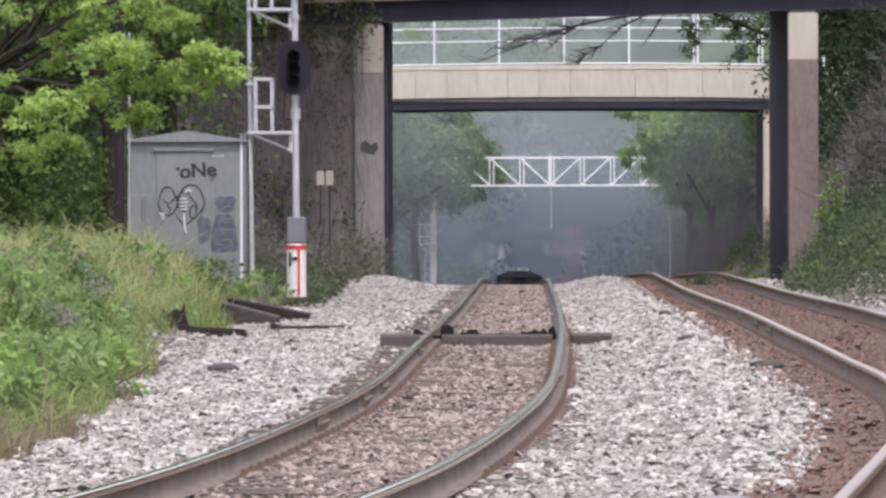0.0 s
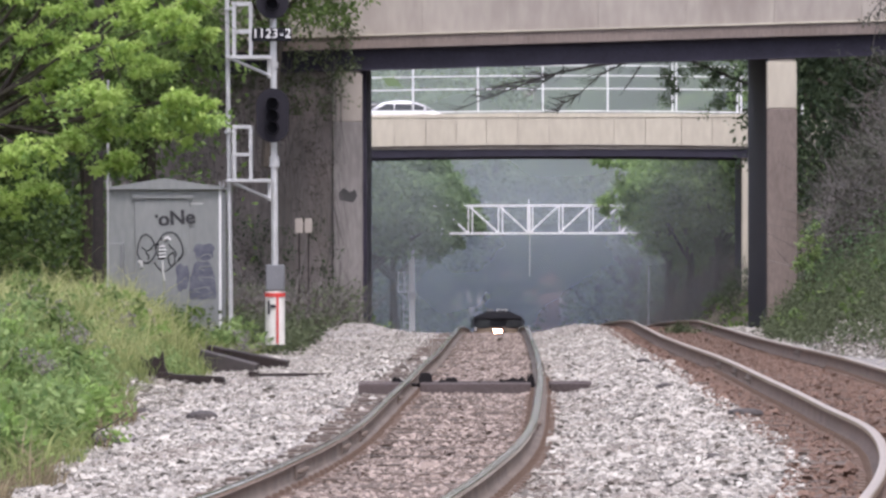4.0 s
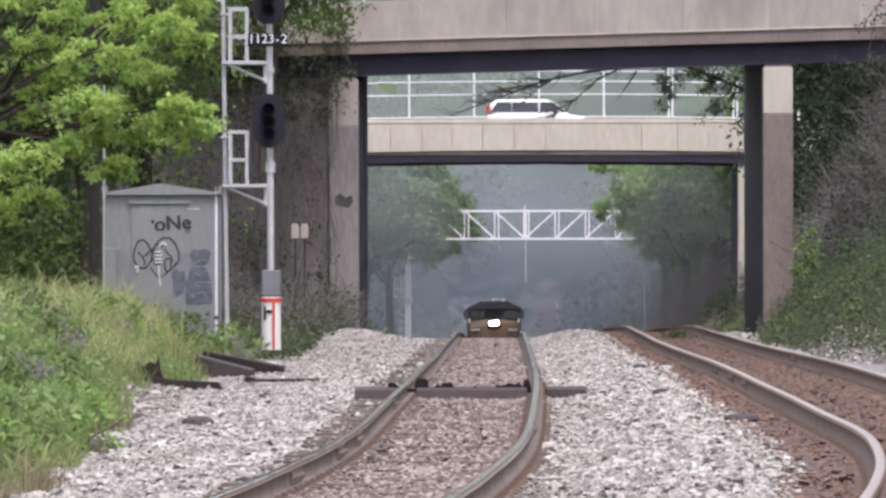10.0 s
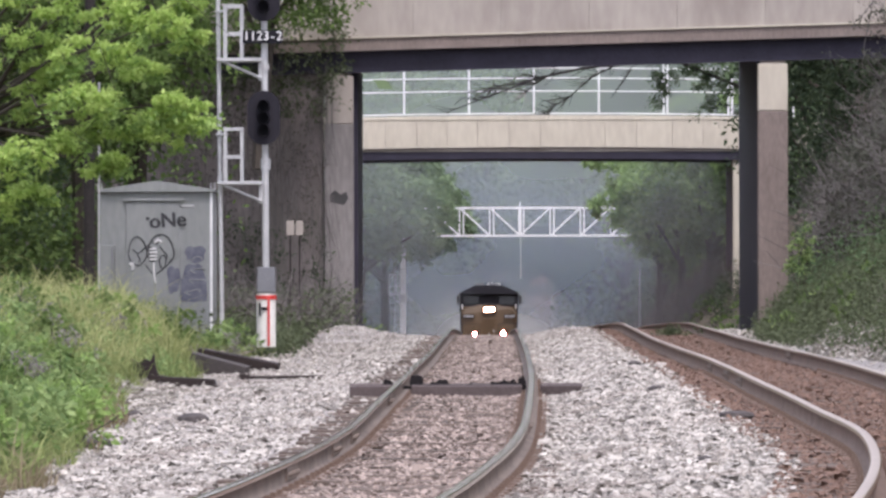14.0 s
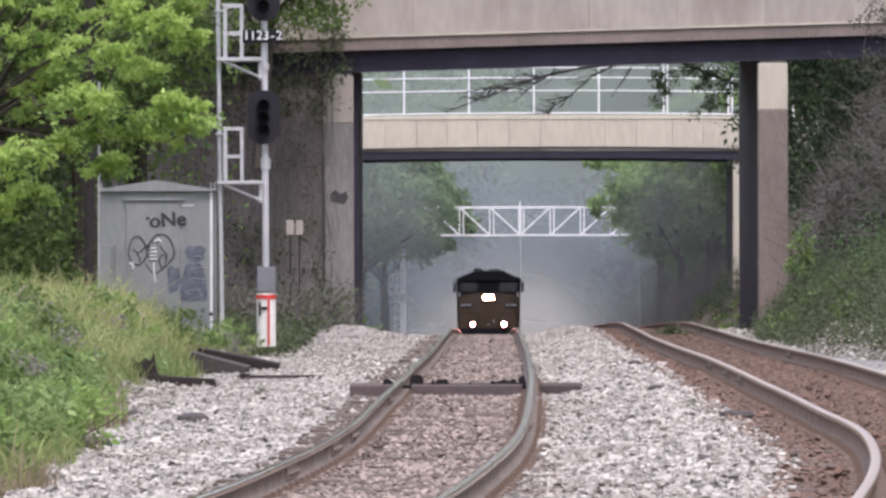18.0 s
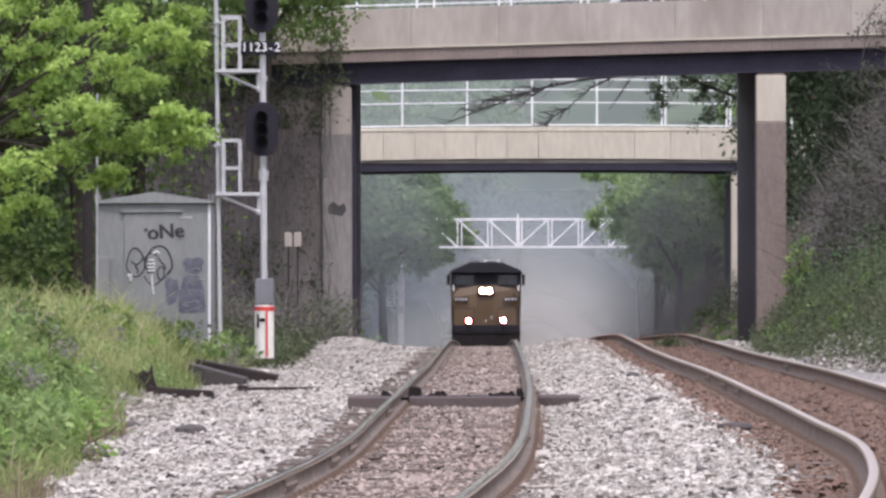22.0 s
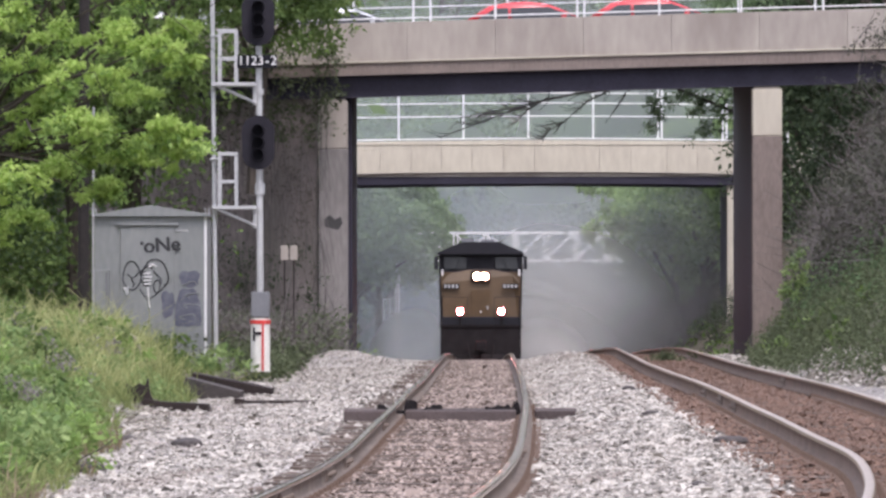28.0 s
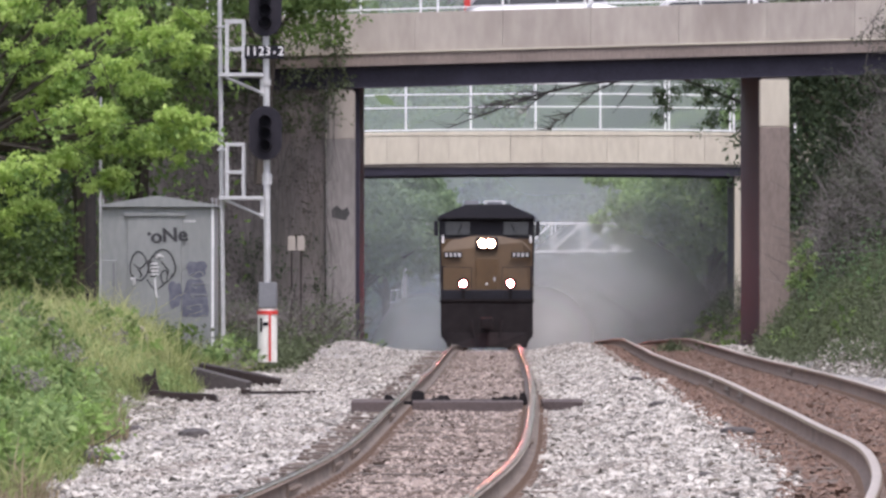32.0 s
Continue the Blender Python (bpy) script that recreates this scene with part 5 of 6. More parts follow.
build_grass("dead_grass", "brown dead grass at the edge of the stones", (-4.6, -3.0, 40, 64), 9000, 0.26, 64, lambda x, d: mound_edge(x - 0.12, d) & (np.sin(x * 2.7 + d * 0.4) > -0.3), M_GRASS_DEAD)
build_weeds("broadleaf_weeds", "green broadleaf weeds at the edge of the stones", (-6.5, -3.0, 46, 108), 1000, 36, 0.075, 0.45, M_WEED, 63, lambda x, d: mound_edge(x, d) & (x > -5.9) & (d < 86) & (np.sin(x * 1.9 + d * 0.35) + np.sin(d * 0.21) > -0.1))
build_weeds("shrubs_by_signal", "low green shrubs growing behind the signal", (-4.6, -2.9, 103, 132), 240, 40, 0.1, 0.9, M_LEAF_DULL, 65)
build_weeds("bank_weeds", "dense green weeds along the foot of the bank", (5.8, 12.5, 70, 148), 3600, 46, 0.066, 0.62, M_LEAF_DULL, 67, lambda x, d: (x - course(d) - spacing(d) - 1.5 - 2.3 * smoothstep(104, 148, d) > 0.12 * np.sin(d)) & (x - course(d) - spacing(d) < 5.2))
build_weeds("bank_shade_weeds", "darker green growth higher on the bank", (6.8, 14, 72, 150), 900, 40, 0.075, 1.0, M_LEAF_DARK, 69, lambda x, d: x - course(d) - spacing(d) > 2.6 + 1.6 * smoothstep(104, 148, d))
build_weeds("wood_edge_growth", "mid green undergrowth at the edge of the woods", (-13, -6.3, 107, 117), 700, 30, 0.13, 5.0, M_LEAF_MID, 73)
build_weeds("bridge_weeds", "green growth along the track under the bridges", (-9, 14, 165, 300), 900, 24, 0.2, 1.1, M_LEAF_MID, 71, lambda x, d: (np.abs(x - course(d) - 2) > 6.0))


def build_vines():
    rng = np.random.default_rng(91)
    k = 950
    cs = np.stack([rng.uniform(-11, -3.25, k), 151.6 - 0.7 * rng.random(k), 7.0 * rng.random(k) ** 1.2 - 0.4], -1)
    keep = np.sin(cs[:, 0] * 1.7) + np.sin(cs[:, 2] * 1.3 + cs[:, 0]) > -0.9
    t = thing("vines_on_wall", None, "dry brown vines hanging on the wing wall", "vines", kind="stuff")
    part("leaves", leaf_mesh("leaves", cs[keep], rng.uniform(0.15, 0.45, keep.sum()), 16, 0.085, M_BRUSH, 92), None, t)
    low = np.stack([rng.uniform(-9, -3.0, 300), 151.3 - 0.8 * rng.random(300), 3.0 * rng.random(300) ** 1.8 - 0.4], -1)
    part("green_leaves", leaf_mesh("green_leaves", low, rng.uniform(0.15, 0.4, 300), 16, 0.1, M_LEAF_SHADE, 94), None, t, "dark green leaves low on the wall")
    top = np.stack([-9 + 6.5 * rng.random(260) ** 0.7, 151.2 - 0.5 * rng.random(260), 7.9 - 2.6 * rng.random(260) ** 1.5], -1)
    part("leaves", leaf_mesh("leaves", top, rng.uniform(0.12, 0.35, 260), 14, 0.12, M_LEAF_DULL, 93), None, t)
    m = 600
    p = np.stack([rng.uniform(-11, -2.9, m), 151.5 - 0.5 * rng.random(m), 0.2 + 6.8 * rng.random(m)], -1)
    q = p + np.stack([rng.normal(size=m) * 0.22, rng.normal(size=m) * 0.1, -rng.uniform(0.4, 1.9, m)], -1)
    side = np.array([0.009, 0, 0])
    v = np.stack([p - side, p + side, q + side * 0.5, q - side * 0.5], 1).reshape(-1, 3)
    part("strands", mesh_np("strands", v, np.arange(4 * m).reshape(-1, 4), M_TWIG), None, t, "bare hanging strands")


build_vines()


def build_weed_plants():
    """Leafy clumps that stand out of the grass on the mound."""
    rng = np.random.default_rng(95)
    mats = (M_WEED, M_LEAF_FRESH, M_WEED, M_LEAF_MID)
    for i in range(96):
        d = rng.uniform(70, 107) if i < 30 else rng.uniform(45, 65)
        edge = 4.05 + (0.5 if 66 < d < 96 else 0) if i < 30 else 3.55 + 0.06 * max(0.0, d - 54)
        x = -edge - (2.6 if i < 30 else max(0.7, 0.083 * d - edge)) * rng.random() ** 1.1
        r = rng.uniform(0.2, 0.42) * (1.0 if i < 30 else 0.8)
        t = thing("weed_plant", spot(x, d, sink=0.05), "bushy green broadleaf weed in the grass", "weed", "weeds on the mound")
        n = 16
        cs = rng.normal(size=(n, 3)) * np.array([r * 0.55, r * 0.55, r * 0.4]) + np.array([0, 0, r * 0.95])
        part("leaves", leaf_mesh("leaves", cs, rng.uniform(0.08, 0.16, n), 22, rng.uniform(0.07, 0.12), mats[i % 4], 300 + i, flat=0.7), None, t)
        part("stem", branches((0, 0, -0.05), [tuple(c) for c in cs[:5]], 0.012, 0.005, 400 + i), M_BARK, t)
    for i, (x, d, r) in enumerate(((-4.75, 71, 0.3), (-5.35, 73, 0.36), (-5.7, 69, 0.3), (-4.95, 84, 0.36), (-4.5, 60, 0.26), (-3.6, 97, 0.3), (-6.0, 79, 0.34))):
        t = thing("dead_weed", spot(x, d, sink=0.05), "grey dry dead weed stalks in the green", "weed", "dead weeds on the mound")
        cs = rng.normal(size=(10, 3)) * np.array([r * 0.5, r * 0.4, r * 0.4]) + np.array([0, 0, r * 1.1])
        part("leaves", leaf_mesh("leaves", cs, rng.uniform(0.07, 0.15, 10), 26, 0.05, M_DEAD_STALK, 500 + i), None, t)
        for j, c in enumerate(cs):
            part("stem", branches((0, 0, -0.05), [tuple(c)], 0.007, 0.004, 520 + 10 * i + j), M_TWIG, t)
    # leafy clumps along the foot of the far bank, and two by the signal
    for i in range(46):
        d = rng.uniform(84, 148)
        x = float(course(d) + spacing(d)) + 2.1 + 1.9 * float(smoothstep(108, 150, d)) + 0.75 * rng.random() ** 1.5
        if i > 43:
            x, d = -3.95 + 0.25 * (i - 44), 100.0 + 1.2 * (i - 44)
        r = rng.uniform(0.13, 0.24) if i < 44 else 0.38
        t = thing("weed_plant", spot(x, d, sink=0.05), "bushy green weed at the foot of the bank" if i < 44 else "bright green weed beside the signal base", "weed", "weeds on the bank" if i < 44 else "weeds on the mound")
        cs = rng.normal(size=(14, 3)) * np.array([r * 0.6, r * 0.6, r * 0.42]) + np.array([0, 0, r * 0.9])
        part("leaves", leaf_mesh("leaves", cs, rng.uniform(0.1, 0.2, 14), 22, rng.uniform(0.09, 0.14), M_WEED if i % 9 == 0 or i > 43 else (M_LEAF_MID, M_LEAF_DULL)[i % 2], 600 + i, flat=0.7), None, t)
        part("stem", branches((0, 0, -0.05), [tuple(c) for c in cs[:4]], 0.012, 0.005, 660 + i), M_BARK, t)


build_weed_plants()


def build_tuft():
    t = thing("weed_tuft", spot(4.75, 117.0, sink=0.02), "small green tuft between the rusty rails", "weed")
    rng = np.random.default_rng(98)
    cs = rng.normal(size=(18, 3)) * np.array([0.22, 0.5, 0.05]) + np.array([0, 0, 0.12])
    part("leaves", leaf_mesh("leaves", cs, rng.uniform(0.06, 0.13, 18), 24, 0.07, M_LEAF_DULL, 99), None, t)


build_tuft()


def build_sapling():
    x, d = 7.55, 118.0
    t = thing("sapling", spot(x, d), "yellow-green sapling on the bank", "sapling")
    rng = np.random.default_rng(75)
    cs = rng.normal(size=(26, 3)) * np.array([0.22, 0.2, 0.3]) + np.array([0, 0, 1.25])
    part("crown", leaf_mesh("crown", cs, rng.uniform(0.06, 0.14, 26), 26, 0.09, M_WEED, 76), None, t)
    part("trunk", branches((0, 0, -0.1), [tuple(c) for c in cs[:9]], 0.018, 0.005, 77), M_BARK, t)


build_sapling()


def build_bare_branch():
    """A dead limb reaching out of the bank's tree under the near bridge."""
    d, s = 176.0, 56.8
    root = Vector((9.6, d, 6.9))
    t = thing("overhanging_limb", pose(root.x, root.y, root.z), "bare dark dead limb hanging over the tracks", "branch")

    def at(px, py):
        return Vector(((px - 784) / s, d, 1.45 - (py - 494) / s)) - root

    lines = [[(1330, 190), (1210, 140), (1120, 140), (1030, 150), (960, 165), (905, 185), (850, 205), (790, 228)],
             [(1090, 145), (1050, 165), (1010, 200), (985, 215), (972, 232)], [(1010, 200), (960, 208)], [(985, 155), (945, 180), (925, 200)], [(940, 172), (890, 180), (845, 195)],
             [(905, 185), (870, 183), (838, 192)], [(1120, 150), (1100, 180), (1084, 202)], [(960, 165), (930, 160), (900, 172)], [(850, 205), (822, 200), (806, 214)], [(985, 215), (968, 205)]]
    for i, ln in enumerate(lines):
        r = 0.055 if i == 0 else 0.03
        n = len(ln)
        part("branch", add_pipe(bmesh.new(), [at(*q) for q in ln], [r * (1.05 - 0.75 * j / (n - 1)) for j in range(n)]), M_DEADWOOD, t, "dark dead wood")
    rnd = random.Random(83)
    for _ in range(110):
        ln = lines[rnd.choice((0, 0, 1, 1, 3, 4, 5))]
        a, b = rnd.choice(list(zip(ln[:-1], ln[1:])))
        f = rnd.random()
        p = at(a[0] + (b[0] - a[0]) * f, a[1] + (b[1] - a[1]) * f)
        w = Vector((rnd.uniform(-0.75, -0.1), rnd.uniform(-0.2, 0.2), rnd.uniform(-0.42, 0.3)))
        part("twig", add_pipe(bmesh.new(), [p, p + w * 0.5 + Vector((0, 0, rnd.uniform(-0.06, 0.06))), p + w], [0.015, 0.011, 0.006], 5), M_DEADWOOD, t)
    rng = np.random.default_rng(81)
    cs = [np.array(at(px, py)) + rng.normal(size=3) * 0.2 for px, py in ((1160, 165), (1185, 180), (1170, 195), (1262, 215), (1240, 170), (1275, 150), (1215, 160), (1255, 190), (1280, 180), (1230, 150), (1290, 205)) for _ in range(5)]
    part("leaves", leaf_mesh("leaves", np.array(cs), rng.uniform(0.1, 0.35, len(cs)), 60, 0.095, M_LEAF_SHADE, 82), None, t, "few dark leaves")


build_bare_branch()


# ---- locomotive ----
def build_locomotive():
    """Front at y = 0, facing -y; rail top at z = 0."""
    t = thing("locomotive", None, "dark blue and dull gold diesel locomotive with headlights lit", "locomotive")
    part("underframe", box(-1.5, 1.5, 0.55, 21.6, 1.15, 1.62, 0.03), M_UNDER, t)
    pilot = prism([(-1.5, 1.62), (-1.5, 0.55), (-1.25, 0.14), (1.25, 0.14), (1.5, 0.55), (1.5, 1.62)], 0.35, 0.6, 0.02)
    part("pilot", pilot, M_UNDER, t, "black pilot plate with snow plow")
    plow = bmesh.new()
    a = [plow.verts.new(p) for p in ((-1.3, 0.3, 0.12), (0, -0.15, 0.12), (1.3, 0.3, 0.12), (1.3, 0.36, 0.62), (0, 0.12, 0.62), (-1.3, 0.36, 0.62))]
    plow.faces.new((a[0], a[1], a[4], a[5]))
    plow.faces.new((a[1], a[2], a[3], a[4]))
    pl = part("snow_plow", plow, M_UNDER, t)
    pl.modifiers.new("thick", "SOLIDIFY").thickness = 0.04
    cp = box(-0.13, 0.13, -0.5, 0.4, 0.78, 1.02, 0.04)
    add_box(cp, -0.2, 0.2, -0.62, -0.3, 0.72, 1.08, 0.05)
    part("coupler", cp, M_UNDER, t, "black knuckle coupler")
    for sx in (-0.5, 0.5):
        part("air_hose", tube((sx, 0.2, 1.0), (sx * 0.8, 0.05, 0.45), 0.03, sides=8), M_UNDER, t)
    for sx in (-1.36, 1.36):
        st = part("steps", box(sx - 0.14, sx + 0.14, 0.62, 0.9, 0.45, 1.15), M_UNDER, t)
        for k in range(3):
            part("tread", box(sx - 0.15, sx + 0.15, 0.56, 0.62, 0.5 + 0.28 * k, 0.54 + 0.28 * k), M_GALV, st)
    part("walkway", box(-1.54, 1.54, 0.3, 2.2, 1.62, 1.7, 0.01), M_UNDER, t)
    # wide nose and cab
    nose = prism([(-1.46, 1.72), (1.46, 1.72), (1.46, 3.3), (1.2, 3.62), (0.45, 3.78), (-0.45, 3.78), (-1.2, 3.62), (-1.46, 3.3)], 1.0, 2.6, 0.05)
    for v in nose.verts:
        if v.co.y < 1.4 and v.co.z > 3.0:
            v.co.y += 0.35 * (v.co.z - 3.0)
    part("nose", nose, M_GOLD, t, "dull gold painted nose")
    part("nose_skirt", box(-1.48, 1.48, 0.94, 1.2, 1.7, 2.02, 0.03), M_NAVY, t)
    door = part("nose_door", box(-0.36, 0.36, 0.965, 1.0, 1.78, 3.05, 0.02), M_GOLD, t)
    part("door_handle", box(0.22, 0.28, 0.93, 0.965, 2.3, 2.42), M_GALV, door)
    cab = prism([(-1.52, 1.72), (1.52, 1.72), (1.56, 3.5), (1.56, 4.36), (-1.56, 4.36), (-1.56, 3.5)], 2.3, 5.0, 0.03)
    part("cab", cab, M_NAVY, t, "dark blue cab")
    part("cab_band", box(-1.5, 1.5, 2.26, 2.3, 2.0, 3.72, 0.01), M_GOLD, t)
    roof = prism([(-1.62, 4.36), (1.62, 4.36), (1.6, 4.46), (0.72, 4.84), (-0.72, 4.84), (-1.6, 4.46)], 2.0, 5.1, 0.03)
    part("cab_roof", roof, M_NAVY, t, "dark chamfered cab roof")
    for sx in (-1, 1):
        w = prism([(sx * 0.55, 3.84), (sx * 1.36, 3.84), (sx * 1.36, 4.28), (sx * 0.55, 4.28)], 2.24, 2.29, 0.015)
        ws = part("windshield", w, M_GLASS_DARK, t, "tinted windshield pane")
        part("wiper", tube((sx * 0.95, 2.22, 3.86), (sx * 0.8, 2.22, 4.2), 0.012, sides=5), M_BLACK, ws)
        part("side_window", box(sx * 1.565 - 0.01, sx * 1.565 + 0.01, 2.9, 4.2, 3.75, 4.25), M_GLASS_DARK, t)
        mr = part("mirror", box(sx * 1.6, sx * 1.74, 2.3, 2.4, 3.82, 4.3, 0.02), M_NAVY, t, "cab side mirror")
        part("mirror_arm", tube((sx * 1.5, 2.35, 4.3), (sx * 1.7, 2.35, 4.3), 0.02, sides=6), M_BLACK, mr)
        nb = part("number_board", box(sx * 1.4, sx * 0.8, 0.94, 1.0, 3.06, 3.24, 0.01), M_BLACK, t, "dark number board")
        for k in range(4):
            x = sx * 1.1 - 0.21 + 0.14 * k
            part("number_bar", box(x - 0.04, x + 0.04, 0.93, 0.94, 3.09, 3.21), M_GALV, nb)
        hr = part("hand_rail", tube((sx * 1.44, 0.36, 1.7), (sx * 1.44, 0.36, 2.75), 0.022, sides=8), M_BLACK, t)
        part("rail_bend", tube((sx * 1.44, 0.36, 2.75), (sx * 0.5, 0.36, 2.72), 0.011, sides=8), M_BLACK, hr)
        part("rail_post", tube((sx * 0.5, 0.36, 1.7), (sx * 0.5, 0.36, 2.72), 0.011, sides=8), M_BLACK, hr)
        part("cab_stripe", box(sx * 1.44 - 0.03, sx * 1.44 + 0.03, 2.24, 2.259, 3.58, 3.82, 0.004), M_SIGN_WHITE, t, "short white stripe")
        part("grab_iron", tube((sx * 1.5, 0.95, 2.5), (sx * 1.5, 0.95, 3.6), 0.02, sides=6), M_BLACK, t)
        dl = part("ditch_light", tube((sx * 0.765, 0.5, 2.2), (sx * 0.765, 0.26, 2.2), 0.16, 0.19, 20), M_BLACK, t, "lit ditch light")
        part("ditch_lens", tube((sx * 0.765, 0.259, 2.2), (sx * 0.765, 0.256, 2.2), 0.1, sides=20), M_DITCH, dl)
        part("light_bracket", box(sx * 0.765 - 0.05, sx * 0.765 + 0.05, 0.4, 0.5, 1.68, 2.05), M_UNDER, dl)
    hl = part("headlight", box(-0.36, 0.36, 0.98, 1.35, 3.32, 3.72, 0.06), M_BLACK, t, "lit twin headlight on the nose")
    for sx in (-0.14, 0.14):
        part("lens_ring", tube((sx, 0.98, 3.52), (sx, 0.955, 3.52), 0.15, sides=24), M_BLACK, hl)
        part("headlight_lens", tube((sx, 0.954, 3.52), (sx, 0.951, 3.52), 0.13, sides=24), M_LAMP, hl)
    part("marker_lamp", tube((0.0, 0.955, 2.2), (0.0, 0.94, 2.2), 0.035, sides=12), M_SIGN_WHITE, t)
    # roof fittings, hood and running gear behind the cab
    ac = part("roof_cooler", box(-0.1, 0.62, 3.0, 4.0, 4.84, 5.0, 0.03), M_GALV, t, "pale rooftop air conditioner")
    part("cooler_vent", box(0.0, 0.5, 2.99, 3.0, 4.87, 4.97), M_BOX, ac)
    horn = bmesh.new()
    for k in (-0.15, 0.0, 0.15):
        add_tube(horn, (-0.5 + k, 3.6, 4.9), (-0.5 + k, 3.1, 4.93), 0.03, 0.09, 12)
    part("horn", horn, M_BOX, t, "three-chime air horn")
    part("antenna", tube((0.75, 3.5, 4.8), (0.75, 3.5, 5.1), 0.015, sides=6), M_BLACK, t)
    part("hood", prism([(-0.95, 1.62), (0.95, 1.62), (0.95, 4.0), (0.7, 4.35), (-0.7, 4.35), (-0.95, 4.0)], 5.0, 20.8, 0.04), M_NAVY, t, "long dark blue engine hood")
    part("radiator_wing", prism([(-1.45, 3.9), (1.45, 3.9), (1.45, 4.3), (0.9, 4.6), (-0.9, 4.6), (-1.45, 4.3)], 15.5, 20.5, 0.04), M_NAVY, t)
    part("exhaust_stack", box(-0.3, 0.3, 11.0, 12.2, 4.35, 4.6, 0.03), M_UNDER, t)
    part("fuel_tank", box(-1.4, 1.4, 8.6, 13.2, 0.3, 1.15, 0.12), M_UNDER, t)
    for yc in (4.2, 17.6):
        for k in (-1.8, 0.0, 1.8):
            ax = part("wheelset", tube((-0.78, yc + k, 0.53), (0.78, yc + k, 0.53), 0.09, sides=12), M_UNDER, t)
            for sx in (-0.755, 0.755):
                part("wheel", tube((sx - 0.06, yc + k, 0.535), (sx + 0.06, yc + k, 0.535), 0.53, sides=28), M_RAIL_SIDE, ax)
        for sx in (-1.05, 1.05):
            part("truck_frame", box(sx - 0.1, sx + 0.1, yc - 2.5, yc + 2.5, 0.5, 0.95, 0.04), M_UNDER, t)
    return t


LOCO = build_locomotive()


# ---- road cars ----
def lofted(sections, material_faces=None):
    """A closed skin through rings of equal length."""
    bm = bmesh.new()
    rings = [[bm.verts.new(p) for p in ring] for ring in sections]
    k = len(rings[0])
    for a, b in zip(rings[:-1], rings[1:]):
        for i in range(k):
            bm.faces.new((a[i], a[(i + 1) % k], b[(i + 1) % k], b[i]))
    bm.faces.new(rings[0][::-1])
    bm.faces.new(rings[-1])
    bmesh.ops.recalc_face_normals(bm, faces=bm.faces)
    for f in bm.faces:
        f.smooth = True
    return bm


def build_car(name, label, paint, van, group):
    """A car along x, facing +x, wheels on z = 0."""
    t = thing(name, None, label, "car", group)
    ln, wd = (4.95, 0.95) if van else (4.6, 0.9)
    h = ln / 2
    belt, roof = (1.08, 1.76) if van else (0.92, 1.43)
    prof = [(-h, 0.55, 0.85), (-h + 0.06, 0.34, belt - 0.02), (-h + 0.6, 0.28, belt), (0, 0.26, belt), (h * 0.38, 0.26, belt), (h * 0.5, 0.27, belt - 0.04), (h * 0.8, 0.28, belt - 0.16), (h - 0.12, 0.32, belt - 0.3), (h, 0.45, 0.62)]
    secs = []
    for x, lo, hi in prof:
        w = wd * (0.86 if abs(x) > h - 0.1 else 1.0)
        secs.append([(x, -w * 0.94, lo), (x, -w, (lo + hi) / 2), (x, -w * 0.97, hi - 0.04), (x, -w * 0.88, hi), (x, w * 0.88, hi), (x, w * 0.97, hi - 0.04), (x, w, (lo + hi) / 2), (x, w * 0.94, lo)])
    part("body", lofted(secs), paint, t)
    if van:
        cabin = [(-h + 0.06, belt), (-h + 0.16, roof - 0.22), (-h + 0.42, roof - 0.03), (-0.4, roof), (0.35, roof - 0.03), (0.85, roof - 0.2), (h * 0.58, belt)]
    else:
        cabin = [(-h + 0.5, belt), (-h + 1.15, roof - 0.1), (-0.6, roof - 0.01), (-0.1, roof), (0.35, roof - 0.06), (0.75, roof - 0.2), (h * 0.6, belt)]
    secs = []
    for x, z in cabin:
        w1 = wd * 0.9 - (z - belt) * 0.28
        secs.append([(x, -wd * 0.9, belt - 0.05), (x, -w1 - 0.01, belt + (z - belt) * 0.9), (x, -w1 + 0.1, z), (x, w1 - 0.1, z), (x, w1 + 0.01, belt + (z - belt) * 0.9), (x, wd * 0.9, belt - 0.05)])
    part("cabin", lofted(secs), paint, t)
    # side glass, front and back of the pillar, slightly proud
    top = roof - 0.17
    for sy in (-1, 1):
        y0, y1 = sy * (wd * 0.9 + 0.012), sy * (wd * 0.9 - (top - belt) * 0.26 + 0.014)
        spans = [(-h + 0.2, -h + 1.2, 0.3, 0.0), (-h + 1.23, 0.05, 0.0, 0.0), (0.08, h * 0.56, 0.0, 0.7)] if van else [(-h + 0.8, -0.62, 0.52, 0.0), (-0.55, h * 0.56, 0.0, 0.8)]
        for a, b, ca, cb in spans:
            bm = bmesh.new()
            q = [bm.verts.new(p) for p in ((a, y0, belt + 0.03), (b, y0, belt + 0.03), (b - cb, y1, top), (a + ca, y1, top))]
            bm.faces.new(q)
            g = part("side_window", bm, M_GLASS_DARK, t, "tinted side window")
            g.modifiers.new("thick", "SOLIDIFY").thickness = 0.01
    bm = bmesh.new()
    fx = cabin[-1][0]
    q = [bm.verts.new(p) for p in ((fx - 0.02, -0.7, belt + 0.04), (fx - 0.02, 0.7, belt + 0.04), (cabin[-3][0] + 0.1, 0.56, cabin[-3][1] + 0.01), (cabin[-3][0] + 0.1, -0.56, cabin[-3][1] + 0.01))]
    bm.faces.new(q)
    g = part("windscreen", bm, M_GLASS_DARK, t, "tinted windscreen")
    g.modifiers.new("thick", "SOLIDIFY").thickness = 0.012
